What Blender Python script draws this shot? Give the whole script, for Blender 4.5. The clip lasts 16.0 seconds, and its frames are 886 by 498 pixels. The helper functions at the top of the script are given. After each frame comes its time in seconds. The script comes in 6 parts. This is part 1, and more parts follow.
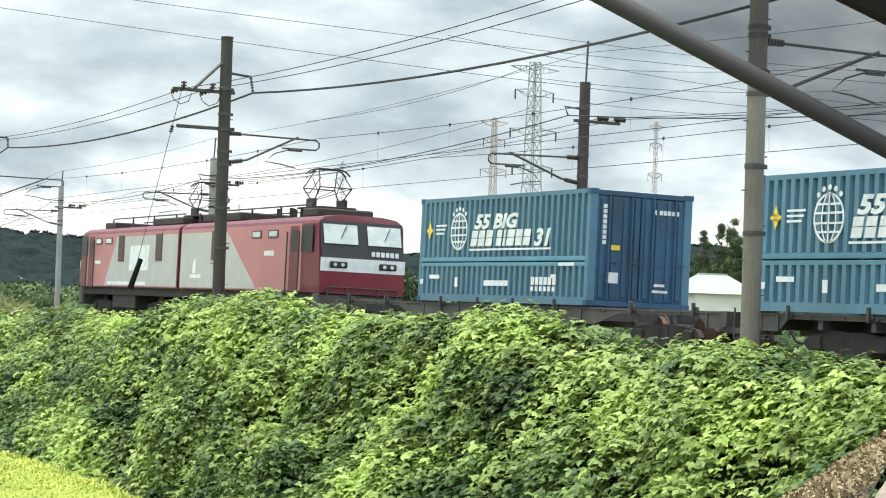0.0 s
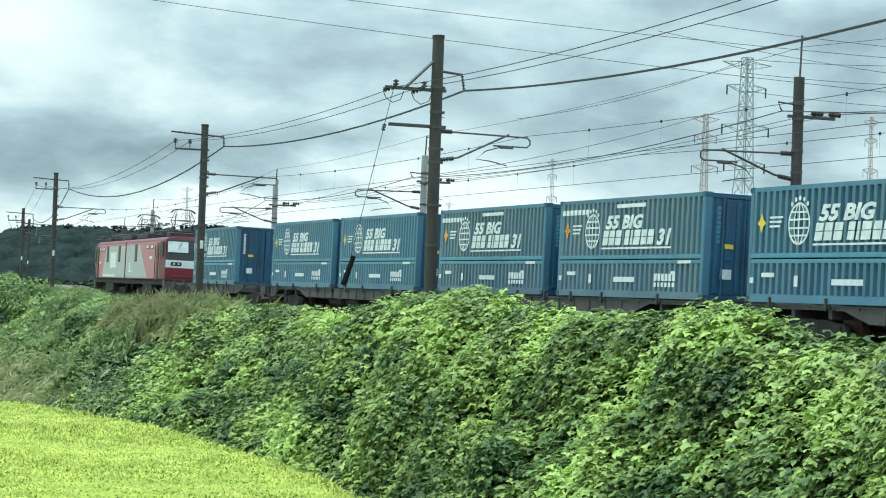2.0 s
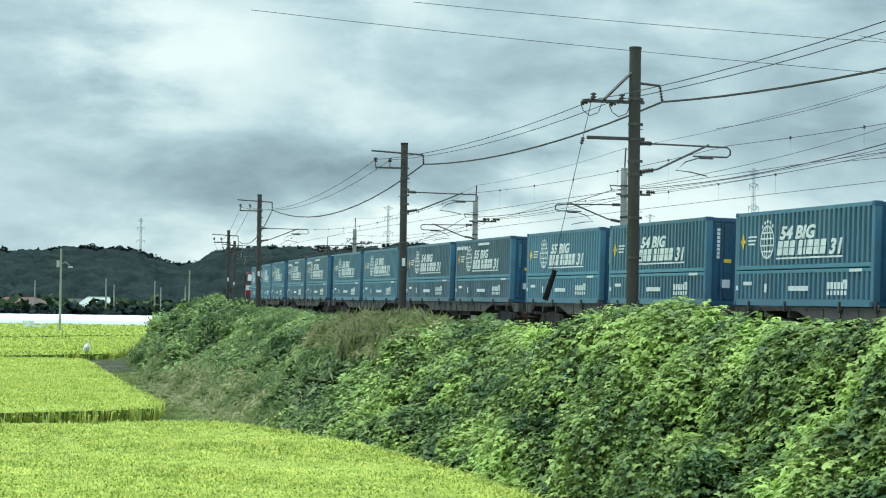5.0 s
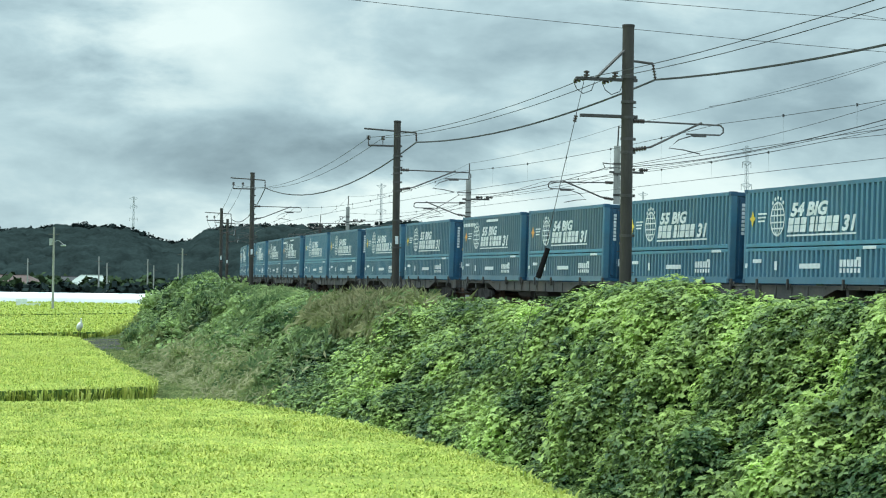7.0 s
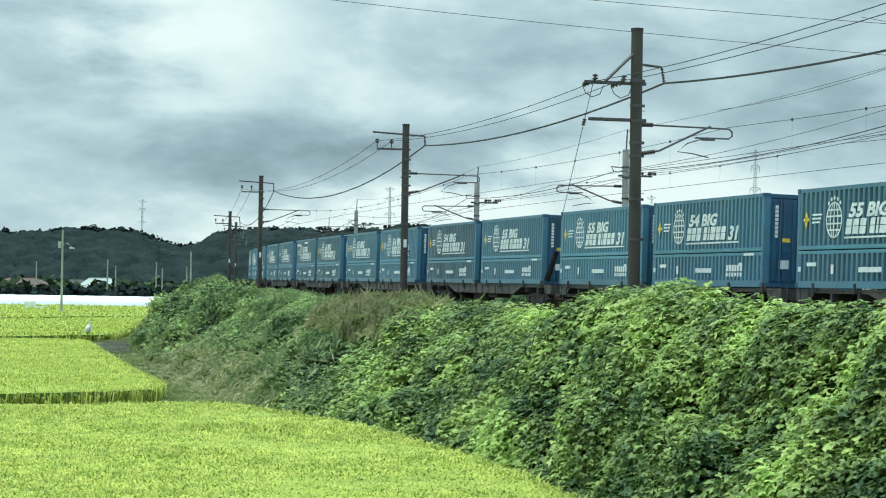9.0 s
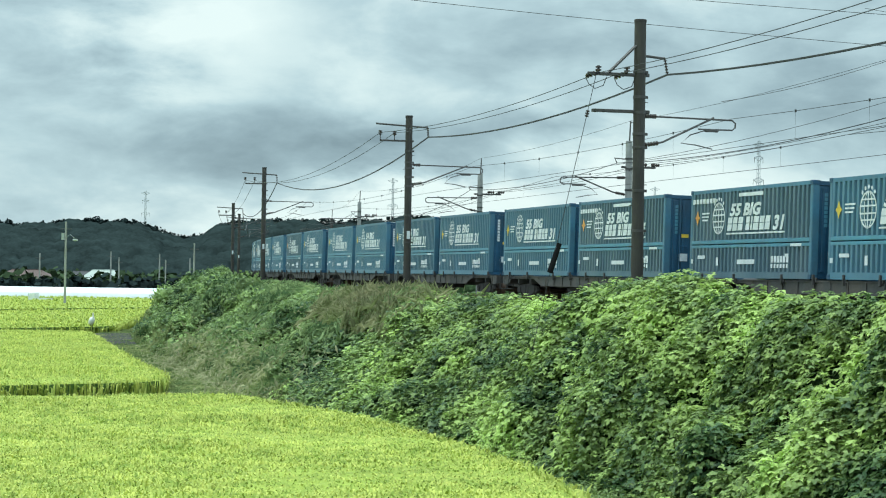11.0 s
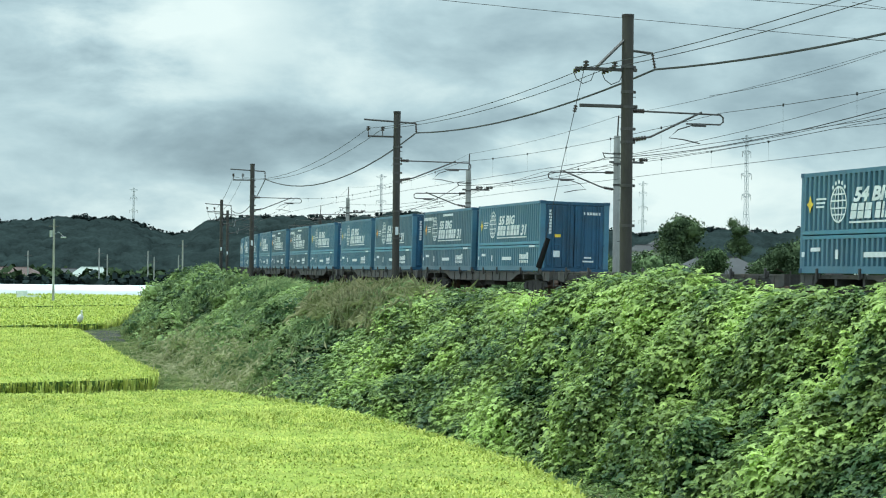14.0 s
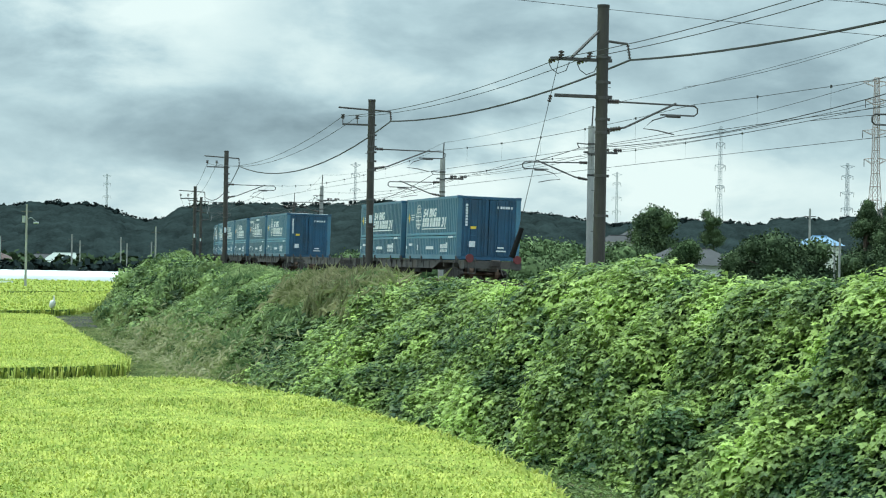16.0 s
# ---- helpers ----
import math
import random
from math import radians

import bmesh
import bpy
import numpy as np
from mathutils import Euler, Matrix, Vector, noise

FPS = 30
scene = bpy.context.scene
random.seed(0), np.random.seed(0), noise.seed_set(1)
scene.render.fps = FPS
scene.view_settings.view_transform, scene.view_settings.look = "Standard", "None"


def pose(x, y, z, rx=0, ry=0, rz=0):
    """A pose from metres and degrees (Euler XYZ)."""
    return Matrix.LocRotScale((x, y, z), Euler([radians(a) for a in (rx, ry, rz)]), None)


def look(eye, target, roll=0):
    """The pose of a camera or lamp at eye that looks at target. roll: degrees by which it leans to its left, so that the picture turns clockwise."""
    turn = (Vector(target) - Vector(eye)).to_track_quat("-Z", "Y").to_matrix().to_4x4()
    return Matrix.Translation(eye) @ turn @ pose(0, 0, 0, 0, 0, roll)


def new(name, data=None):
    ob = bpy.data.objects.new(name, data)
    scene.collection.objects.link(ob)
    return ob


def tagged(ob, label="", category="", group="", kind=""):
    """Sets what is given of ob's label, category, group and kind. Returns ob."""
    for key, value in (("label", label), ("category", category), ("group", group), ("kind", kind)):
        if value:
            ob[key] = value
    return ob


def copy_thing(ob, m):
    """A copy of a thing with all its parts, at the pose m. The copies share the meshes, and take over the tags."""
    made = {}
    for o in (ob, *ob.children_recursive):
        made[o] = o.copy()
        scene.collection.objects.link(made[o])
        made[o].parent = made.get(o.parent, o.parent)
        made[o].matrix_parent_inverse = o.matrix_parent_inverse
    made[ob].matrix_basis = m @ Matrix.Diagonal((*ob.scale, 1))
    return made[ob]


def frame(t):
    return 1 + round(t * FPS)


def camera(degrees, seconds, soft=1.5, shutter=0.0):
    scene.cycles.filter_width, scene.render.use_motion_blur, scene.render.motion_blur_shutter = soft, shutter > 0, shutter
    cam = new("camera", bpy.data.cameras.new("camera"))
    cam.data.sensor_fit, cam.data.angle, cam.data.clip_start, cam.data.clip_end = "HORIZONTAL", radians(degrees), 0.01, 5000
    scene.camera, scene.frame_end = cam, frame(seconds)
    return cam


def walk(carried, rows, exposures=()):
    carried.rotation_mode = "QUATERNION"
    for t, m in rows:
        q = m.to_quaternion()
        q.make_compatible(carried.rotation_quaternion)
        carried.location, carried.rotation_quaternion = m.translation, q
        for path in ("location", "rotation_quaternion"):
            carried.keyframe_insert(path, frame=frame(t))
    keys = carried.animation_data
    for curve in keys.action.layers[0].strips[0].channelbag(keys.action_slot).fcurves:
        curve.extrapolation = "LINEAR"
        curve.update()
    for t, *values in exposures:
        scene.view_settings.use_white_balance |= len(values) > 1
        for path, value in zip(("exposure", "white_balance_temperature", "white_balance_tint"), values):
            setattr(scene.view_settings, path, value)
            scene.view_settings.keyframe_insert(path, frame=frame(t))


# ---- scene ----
# ---------------------------------------------------------------- camera
cam = camera(24.57, 16.0, soft=1.1)
SHIFT = ((0.0, 0.022), (0.5, 0.003), (1.0, -0.004), (1.5, -0.005))  # small sideways move of the held camera
AIM = (  # seconds, yaw, pitch, roll in degrees
    (0.0, -11.363, 1.486, -1.844), (0.5, -9.783, 1.496, -1.636), (1.0, -8.661, 1.46, -1.795), (1.5, -7.284, 1.33, -1.9),
    (2.0, -5.459, 1.21, -1.967), (2.5, -3.33, 1.196, -1.774), (3.0, -1.383, 1.344, -1.454), (3.5, -0.07, 1.564, -1.091),
    (4.0, 0.34, 1.73, -0.848), (6.5, -0.044, 0.904, -0.822), (7.0, 0.0, 0.865, -0.806), (7.5, 0.041, 0.909, -0.828),
    (8.0, 0.102, 0.957, -0.83), (8.5, 0.179, 0.978, -0.872), (9.0, 0.239, 0.956, -0.89), (11.5, 0.335, 0.693, -0.857),
    (12.0, 0.326, 0.691, -0.809), (12.5, 0.288, 0.691, -0.7), (13.0, 0.196, 0.663, -0.673), (13.5, 0.094, 0.641, -0.632),
    (14.0, 0.003, 0.599, -0.6), (14.5, -0.07, 0.552, -0.596), (15.0, -0.197, 0.498, -0.618), (15.5, -0.424, 0.417, -0.845),
    (16.0, -0.746, 0.295, -1.085))


def aim(t, yaw, pitch, roll):
    y, p = radians(yaw), radians(pitch)
    x = dict(SHIFT).get(t, -0.005)
    return look((x, 0, 0), (x - math.sin(y) * math.cos(p), math.cos(y) * math.cos(p), math.sin(p)), -roll)


walk(cam, [(t, aim(t, *a)) for t, *a in AIM], exposures=((0.0, 0.55, 6700, 8), (0.5, 0.47, 6350, 0), (1.0, 0.40, 6150, -3), (1.5, 0.33, 6020, -6), (2.5, 0.22, 5950, -7), (4.0, 0.10, 5950, -7), (16.0, 0.08, 5950, -7)))

# ---------------------------------------------------------------- world, sun
world = bpy.data.worlds.new("overcast_sky")
scene.world = world
world.use_nodes = True
wt = world.node_tree
wt.nodes.clear()


def wnode(kind, **inputs):
    n = wt.nodes.new(kind)
    for k, v in inputs.items():
        n.inputs[k.replace("_", " ")].default_value = v
    return n


w_out = wnode("ShaderNodeOutputWorld")
w_sky = wnode("ShaderNodeTexSky")
w_sky.sky_type, w_sky.sun_disc = "NISHITA", False
w_sky.sun_elevation, w_sky.sun_rotation = radians(77), radians(-82)
w_geo = wnode("ShaderNodeTexCoord")
w_map = wnode("ShaderNodeMapping", Scale=(1.0, 1.0, 2.3), Location=(0.35, 0.2, 0.0))
w_n1 = wnode("ShaderNodeTexNoise", Scale=14.0, Detail=10.0, Roughness=0.55, Distortion=0.15)
w_n2 = wnode("ShaderNodeTexNoise", Scale=4.0, Detail=3.0, Roughness=0.5)
w_sep = wnode("ShaderNodeSeparateXYZ")
w_elev = wnode("ShaderNodeMapRange", From_Min=0.010, From_Max=0.070, To_Min=0.13, To_Max=0.0)
w_ramp = wnode("ShaderNodeValToRGB")
cr = w_ramp.color_ramp
cr.elements[0].position, cr.elements[0].color = 0.27, (0.245, 0.298, 0.345, 1)
cr.elements[1].position, cr.elements[1].color = 0.79, (0.92, 0.93, 0.92, 1)
for p, c in ((0.41, (0.375, 0.445, 0.50, 1)), (0.545, (0.555, 0.635, 0.685, 1)), (0.65, (0.74, 0.79, 0.81, 1))):
    e = cr.elements.new(p)
    e.color = c
# cloud masses ahead: centre east and up, half widths, thinner (+) or heavier (-)
CLOUDS = ((-0.125, 0.118, 0.060, 0.035, 0.24), (-0.20, 0.080, 0.060, 0.030, -0.06), (-0.075, 0.056, 0.075, 0.024, -0.15), (-0.155, 0.050, 0.065, 0.022, -0.12), (0.03, 0.070, 0.050, 0.016, -0.12),
          (0.000, 0.040, 0.050, 0.014, 0.42), (-0.06, 0.024, 0.055, 0.011, 0.26), (0.075, 0.050, 0.030, 0.012, 0.20), (0.13, 0.042, 0.070, 0.018, 0.20), (0.03, 0.120, 0.090, 0.030, 0.03),
          (0.165, 0.092, 0.080, 0.028, -0.13), (0.06, 0.125, 0.070, 0.035, -0.10), (0.30, 0.060, 0.090, 0.030, 0.02), (0.30, 0.125, 0.080, 0.025, -0.08), (0.27, 0.095, 0.150, 0.060, -0.14))

w_mix = wnode("ShaderNodeMix")
w_mix.data_type = "RGBA"
w_mix.inputs[0].default_value = 0.93
w_dim = wnode("ShaderNodeVectorMath")
w_dim.operation = "SCALE"
w_dim.inputs[3].default_value = 0.08
w_bg = wnode("ShaderNodeBackground", Strength=1.0)
L = wt.links.new
L(w_geo.outputs["Generated"], w_map.inputs[0])
L(w_map.outputs[0], w_n1.inputs[0])
L(w_map.outputs[0], w_n2.inputs[0])
L(w_geo.outputs["Generated"], w_sep.inputs[0])
L(w_sep.outputs[2], w_elev.inputs[0])


def wsum(a, b, factor=1.0):
    m = wnode("ShaderNodeMath")
    m.operation = "MULTIPLY_ADD"
    m.inputs[1].default_value = factor
    L(a, m.inputs[0])
    L(b, m.inputs[2])
    return m.outputs[0]


# ragged edges: the directions are shifted by noise before the masses are drawn
w_warp = wnode("ShaderNodeVectorMath")
w_warp.operation = "MULTIPLY_ADD"
w_warp.inputs[1].default_value = (0.10, 0.10, 0.045)
L(w_n1.outputs[1], w_warp.inputs[0])
L(w_geo.outputs["Generated"], w_warp.inputs[2])
w_total = wsum(w_n1.outputs[0], w_elev.outputs[0], 0.70)
w_total = wsum(w_n2.outputs[0], w_total, 0.40)
for cx, cz, hw, hh, amount in CLOUDS:
    cx, cz = cx + 0.05, cz + 0.0225
    place = wnode("ShaderNodeMapping", Scale=(1 / hw, 0.8, 1 / hh), Location=(-cx / hw, -0.84, -cz / hh))
    size, fade = wnode("ShaderNodeVectorMath"), wnode("ShaderNodeMapRange", From_Min=1.35, From_Max=0.0, To_Min=0.0, To_Max=amount)
    size.operation, fade.interpolation_type = "LENGTH", "SMOOTHSTEP"
    L(w_warp.outputs[0], place.inputs[0])
    L(place.outputs[0], size.inputs[0])
    L(size.outputs[1], fade.inputs[0])
    w_total = wsum(fade.outputs[0], w_total)
L(w_total, w_ramp.inputs[0])
L(w_sky.outputs[0], w_dim.inputs[0])
L(w_dim.outputs[0], w_mix.inputs[6])
L(w_ramp.outputs[0], w_mix.inputs[7])
L(w_mix.outputs[2], w_bg.inputs[0])
# an overcast sky is about three times as bright overhead as at the horizon
w_rise = wnode("ShaderNodeMapRange", From_Min=0.17, From_Max=0.9, To_Min=1.0, To_Max=2.9)
L(w_sep.outputs[2], w_rise.inputs[0])
L(w_rise.outputs[0], w_bg.inputs[1])
L(w_bg.outputs[0], w_out.inputs[0])

sun = new("sun", bpy.data.lights.new("sun", "SUN"))
sun.data.energy, sun.data.angle, sun.data.color = 2.3, radians(22), (1.0, 0.97, 0.9)
sun.matrix_basis = look((-14, 22, 60), (0, 20, 0))


# ---------------------------------------------------------------- materials
def material(name, color, rough=0.6, metal=0.0, vary=0.25, scale=4.0, bump=0.0, bump_scale=30.0, dirt=None, dirt_amount=0.0,
             dirt_scale=1.5, random_value=0.0, island=0.0, translucent=0.0, stretch=(1, 1, 1), color2=None, patch=0.9, spec=0.5):
    """A principled surface with broad and fine variation, optional dirt and relief."""
    m = bpy.data.materials.new(name)
    m.use_nodes = True
    nt = m.node_tree
    b = nt.nodes["Principled BSDF"]
    b.inputs["Roughness"].default_value, b.inputs["Metallic"].default_value = rough, metal
    b.inputs["Specular IOR Level"].default_value = spec
    n = nt.nodes.new
    tc, mp = n("ShaderNodeTexCoord"), n("ShaderNodeMapping")
    mp.inputs["Scale"].default_value = stretch
    nt.links.new(tc.outputs["Object"], mp.inputs[0])
    big, fine = n("ShaderNodeTexNoise"), n("ShaderNodeTexNoise")
    big.inputs["Scale"].default_value, fine.inputs["Scale"].default_value = scale, scale * 9
    big.inputs["Detail"].default_value = fine.inputs["Detail"].default_value = 5
    for x in (big, fine):
        nt.links.new(mp.outputs[0], x.inputs["Vector"])
    mul = n("ShaderNodeMath")
    mul.operation = "MULTIPLY_ADD"
    mul.inputs[1].default_value = 0.6
    nt.links.new(fine.outputs[0], mul.inputs[0])
    nt.links.new(big.outputs[0], mul.inputs[2])
    rng = n("ShaderNodeMapRange")
    rng.inputs["From Min"].default_value, rng.inputs["From Max"].default_value = 0.5, 1.1
    rng.inputs["To Min"].default_value, rng.inputs["To Max"].default_value = 1 - vary, 1 + vary
    nt.links.new(mul.outputs[0], rng.inputs[0])
    value = rng.outputs[0]
    for amount, kind, out in ((random_value, "ShaderNodeObjectInfo", "Random"), (island, "ShaderNodeNewGeometry", "Random Per Island")):
        if amount:
            src, r2, mm = n(kind), n("ShaderNodeMapRange"), n("ShaderNodeMath")
            mm.operation = "MULTIPLY"
            r2.inputs["To Min"].default_value, r2.inputs["To Max"].default_value = 1 - amount, 1 + amount
            nt.links.new(src.outputs[out], r2.inputs[0])
            nt.links.new(value, mm.inputs[0])
            nt.links.new(r2.outputs[0], mm.inputs[1])
            value = mm.outputs[0]
    sc = n("ShaderNodeVectorMath")
    sc.operation = "SCALE"
    sc.inputs[0].default_value = color
    nt.links.new(value, sc.inputs[3])
    if color2:
        src, two = n("ShaderNodeNewGeometry"), n("ShaderNodeMix")
        two.data_type = "RGBA"
        two.inputs[6].default_value, two.inputs[7].default_value = (*color, 1), (*color2, 1)
        pn, f1, f2 = n("ShaderNodeTexNoise"), n("ShaderNodeMapRange"), n("ShaderNodeMath")
        pn.inputs["Scale"].default_value, pn.inputs["Detail"].default_value = patch, 3
        nt.links.new(mp.outputs[0], pn.inputs["Vector"])
        f1.inputs["From Min"].default_value, f1.inputs["From Max"].default_value = 0.36, 0.64
        f1.inputs["To Min"].default_value, f1.inputs["To Max"].default_value = -0.25, 0.65
        nt.links.new(pn.outputs[0], f1.inputs[0])
        f2.operation, f2.use_clamp = "MULTIPLY_ADD", True
        f2.inputs[1].default_value = 0.6
        nt.links.new(src.outputs["Random Per Island"], f2.inputs[0])
        nt.links.new(f1.outputs[0], f2.inputs[2])
        nt.links.new(f2.outputs[0], two.inputs[0])
        nt.links.new(two.outputs[2], sc.inputs[0])
    col = sc.outputs[0]
    if dirt:
        dn, dr, mx = n("ShaderNodeTexNoise"), n("ShaderNodeMapRange"), n("ShaderNodeMix")
        dn.inputs["Scale"].default_value, dn.inputs["Detail"].default_value = dirt_scale, 8
        nt.links.new(mp.outputs[0], dn.inputs["Vector"])
        dr.inputs["From Min"].default_value, dr.inputs["From Max"].default_value = 0.42, 0.72
        dr.inputs["To Max"].default_value = dirt_amount
        nt.links.new(dn.outputs[0], dr.inputs[0])
        mx.data_type = "RGBA"
        mx.inputs[7].default_value = (*dirt, 1)
        nt.links.new(dr.outputs[0], mx.inputs[0])
        nt.links.new(col, mx.inputs[6])
        col = mx.outputs[2]
    nt.links.new(col, b.inputs["Base Color"])
    if bump:
        bn, bp = n("ShaderNodeTexNoise"), n("ShaderNodeBump")
        bn.inputs["Scale"].default_value, bn.inputs["Detail"].default_value = bump_scale, 6
        nt.links.new(mp.outputs[0], bn.inputs["Vector"])
        bp.inputs["Strength"].default_value, bp.inputs["Distance"].default_value = bump, 0.02
        nt.links.new(bn.outputs[0], bp.inputs["Height"])
        nt.links.new(bp.outputs[0], b.inputs["Normal"])
    if translucent:
        tr, ms = n("ShaderNodeBsdfTranslucent"), n("ShaderNodeMixShader")
        ms.inputs[0].default_value = translucent
        nt.links.new(col, tr.inputs[0])
        nt.links.new(b.outputs[0], ms.inputs[1])
        nt.links.new(tr.outputs[0], ms.inputs[2])
        nt.links.new(ms.outputs[0], nt.nodes["Material Output"].inputs[0])
    return m


M_LEAF = material("vine_leaf", (0.052, 0.102, 0.038), 0.5, vary=0.4, scale=0.5, color2=(0.46, 0.59, 0.165), translucent=0.32, spec=0.3, patch=0.42)
M_LEAF_FAR = material("bank_leaf", (0.046, 0.092, 0.034), 0.5, vary=0.4, scale=0.4, color2=(0.32, 0.42, 0.145), translucent=0.32, patch=0.35, spec=0.25)
M_STRAW = material("brown_grass", (0.21, 0.25, 0.10), 0.8, vary=0.3, scale=0.4, color2=(0.44, 0.43, 0.26), translucent=0.5, patch=0.5, spec=0.1)
M_DRY = material("dry_stalk", (0.20, 0.145, 0.08), 0.8, vary=0.3, scale=0.5, color2=(0.42, 0.33, 0.21), spec=0.15)
# near-black and without gloss: deep shade between the leaves, put into the colour
M_UNDER = material("painted_vine_shade", (0.018, 0.030, 0.012), 0.95, vary=0.4, scale=1.5, bump=0.6, bump_scale=8, spec=0.0)
M_RICE = material("ripening_rice", (0.265, 0.345, 0.063), 0.6, vary=0.15, scale=0.25, color2=(0.57, 0.60, 0.15), translucent=0.3, patch=1.6, spec=0.15)
M_RICE_BED = material("rice_bed", (0.28, 0.34, 0.055), 0.8, vary=0.3, scale=0.6, bump=0.6, bump_scale=14, spec=0.15)
# green of the stems, taken darker to paint in the shaded field sides
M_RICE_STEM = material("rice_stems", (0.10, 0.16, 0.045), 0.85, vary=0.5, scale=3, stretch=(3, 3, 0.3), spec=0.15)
M_GROUND = material("farm_ground", (0.13, 0.15, 0.06), 0.95, vary=0.4, scale=0.08, bump=0.4, bump_scale=3, spec=0.15)
M_DITCH = material("wet_soil", (0.035, 0.033, 0.025), 0.7, vary=0.3, scale=1.0, spec=0.15)
M_BALLAST = material("ballast", (0.16, 0.14, 0.12), 0.95, vary=0.5, scale=6, bump=0.8, bump_scale=20, spec=0.15)
M_RAIL = material("rail_steel", (0.12, 0.08, 0.06), 0.5, 0.7)
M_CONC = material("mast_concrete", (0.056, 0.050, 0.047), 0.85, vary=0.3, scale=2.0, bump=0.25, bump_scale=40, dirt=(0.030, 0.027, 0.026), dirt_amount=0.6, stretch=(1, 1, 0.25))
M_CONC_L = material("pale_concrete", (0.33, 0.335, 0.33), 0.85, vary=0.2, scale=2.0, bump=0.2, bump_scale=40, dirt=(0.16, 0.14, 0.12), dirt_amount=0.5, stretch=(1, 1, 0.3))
M_STEEL = material("galvanised_steel", (0.085, 0.080, 0.080), 0.55, 0.5, vary=0.3, scale=8)
# steel grey made paler and bluer, so the colour holds the distance haze
M_PYLON = material("hazy_pylon_steel", (0.36, 0.39, 0.41), 0.7, 0.1)
M_PYLON_RED = material("red_pylon_paint", (0.38, 0.31, 0.30), 0.7)
M_WIRE = material("wire", (0.03, 0.03, 0.032), 0.6)
M_INSUL = material("porcelain", (0.05, 0.035, 0.03), 0.25)
M_BLUE = material("container_blue", (0.074, 0.175, 0.258), 0.42, vary=0.18, scale=0.8, random_value=0.2, dirt=(0.13, 0.20, 0.24), dirt_amount=0.4, dirt_scale=1.1, stretch=(1, 1, 0.3))
M_DUSTY = material("dusty_container_blue", (0.095, 0.165, 0.220), 0.6, vary=0.2, scale=0.8, random_value=0.15, dirt=(0.18, 0.22, 0.245), dirt_amount=0.55, dirt_scale=0.9, stretch=(1, 1, 0.3))
M_BLUE_L = material("container_band_blue", (0.085, 0.235, 0.335), 0.45, vary=0.15, scale=1.2, random_value=0.12, dirt=(0.12, 0.15, 0.17), dirt_amount=0.35)
# deeper blue for the ends, with the shade on those faces put into it
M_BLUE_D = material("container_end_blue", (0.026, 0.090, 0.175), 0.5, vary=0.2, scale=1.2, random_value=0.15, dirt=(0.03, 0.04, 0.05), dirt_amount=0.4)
M_ROOF = material("container_roof", (0.50, 0.55, 0.58), 0.5, vary=0.15, scale=1.0)
M_WHITE = material("white_paint", (0.72, 0.75, 0.79), 0.55, vary=0.12, scale=3, dirt=(0.3, 0.34, 0.36), dirt_amount=0.35, dirt_scale=4)
M_YELLOW = material("yellow_sticker", (0.75, 0.55, 0.06), 0.5, vary=0.1)
M_ORANGE = material("orange_sticker", (0.75, 0.36, 0.07), 0.5, vary=0.1)
M_FRAME = material("wagon_frame_paint", (0.070, 0.068, 0.067), 0.75, vary=0.4, scale=1.5, dirt=(0.13, 0.095, 0.07), dirt_amount=0.5, dirt_scale=1.2)
M_UNDERGEAR = material("undergear", (0.035, 0.030, 0.028), 0.8, vary=0.4, scale=3)
M_RED = material("loco_red", (0.14, 0.028, 0.044), 0.5, vary=0.12, scale=1.5, dirt=(0.22, 0.075, 0.075), dirt_amount=0.3)
# faded red, lightened to pink as painted sunlight and reflection
M_PINK = material("loco_sunlit_faded_red", (0.44, 0.17, 0.19), 0.45, vary=0.12, scale=1.2, dirt=(0.40, 0.18, 0.18), dirt_amount=0.4)
M_GREY = material("loco_grey", (0.42, 0.42, 0.43), 0.5, vary=0.1, scale=1.5)
M_BLACK = material("loco_black", (0.018, 0.018, 0.02), 0.45)
# pale base colour stands in for sky reflection and a bright cab inside
M_GLASS = material("sky_painted_glass", (0.50, 0.55, 0.56), 0.06, vary=0.25, scale=1.5)
M_LOUVRE = material("louvre", (0.10, 0.055, 0.06), 0.6, vary=0.2, scale=6)
# dark green shifted to blue: distance haze painted into the foliage
M_FOREST = material("hazy_forest_foliage", (0.022, 0.031, 0.031), 0.95, vary=0.5, scale=0.10, island=0.08, spec=0.0)
M_FOREST_L = material("light_foliage", (0.060, 0.095, 0.035), 0.9, vary=0.4, scale=0.2, color2=(0.20, 0.26, 0.11), patch=0.3, spec=0.1)
M_BARK = material("bark", (0.09, 0.065, 0.045), 0.9, vary=0.3, scale=4)
M_PLASTIC = material("greenhouse_film", (0.80, 0.83, 0.85), 0.35, vary=0.1, scale=0.15)
M_WALL = material("house_wall", (0.66, 0.66, 0.62), 0.8, vary=0.12, scale=0.6)
M_TILE = material("grey_roof", (0.055, 0.055, 0.06), 0.85, vary=0.2, scale=0.8)
M_PANE = material("window_pane", (0.04, 0.05, 0.06), 0.1)
M_ASPHALT = material("asphalt", (0.075, 0.07, 0.068), 0.9, vary=0.3, scale=2, bump=0.3, bump_scale=60)
M_CAUTION = material("caution_black", (0.010, 0.010, 0.011), 0.9, spec=0.1)
M_EGRET = material("white_plumage", (0.80, 0.80, 0.78), 0.8, vary=0.08)
M_BEAK = material("beak", (0.5, 0.32, 0.05), 0.5)
M_PATH = material("bank_path_grass", (0.13, 0.12, 0.065), 0.95, vary=0.45, scale=0.9, bump=0.6, bump_scale=12, dirt=(0.12, 0.17, 0.05), dirt_amount=0.85, dirt_scale=0.8, spec=0.15)
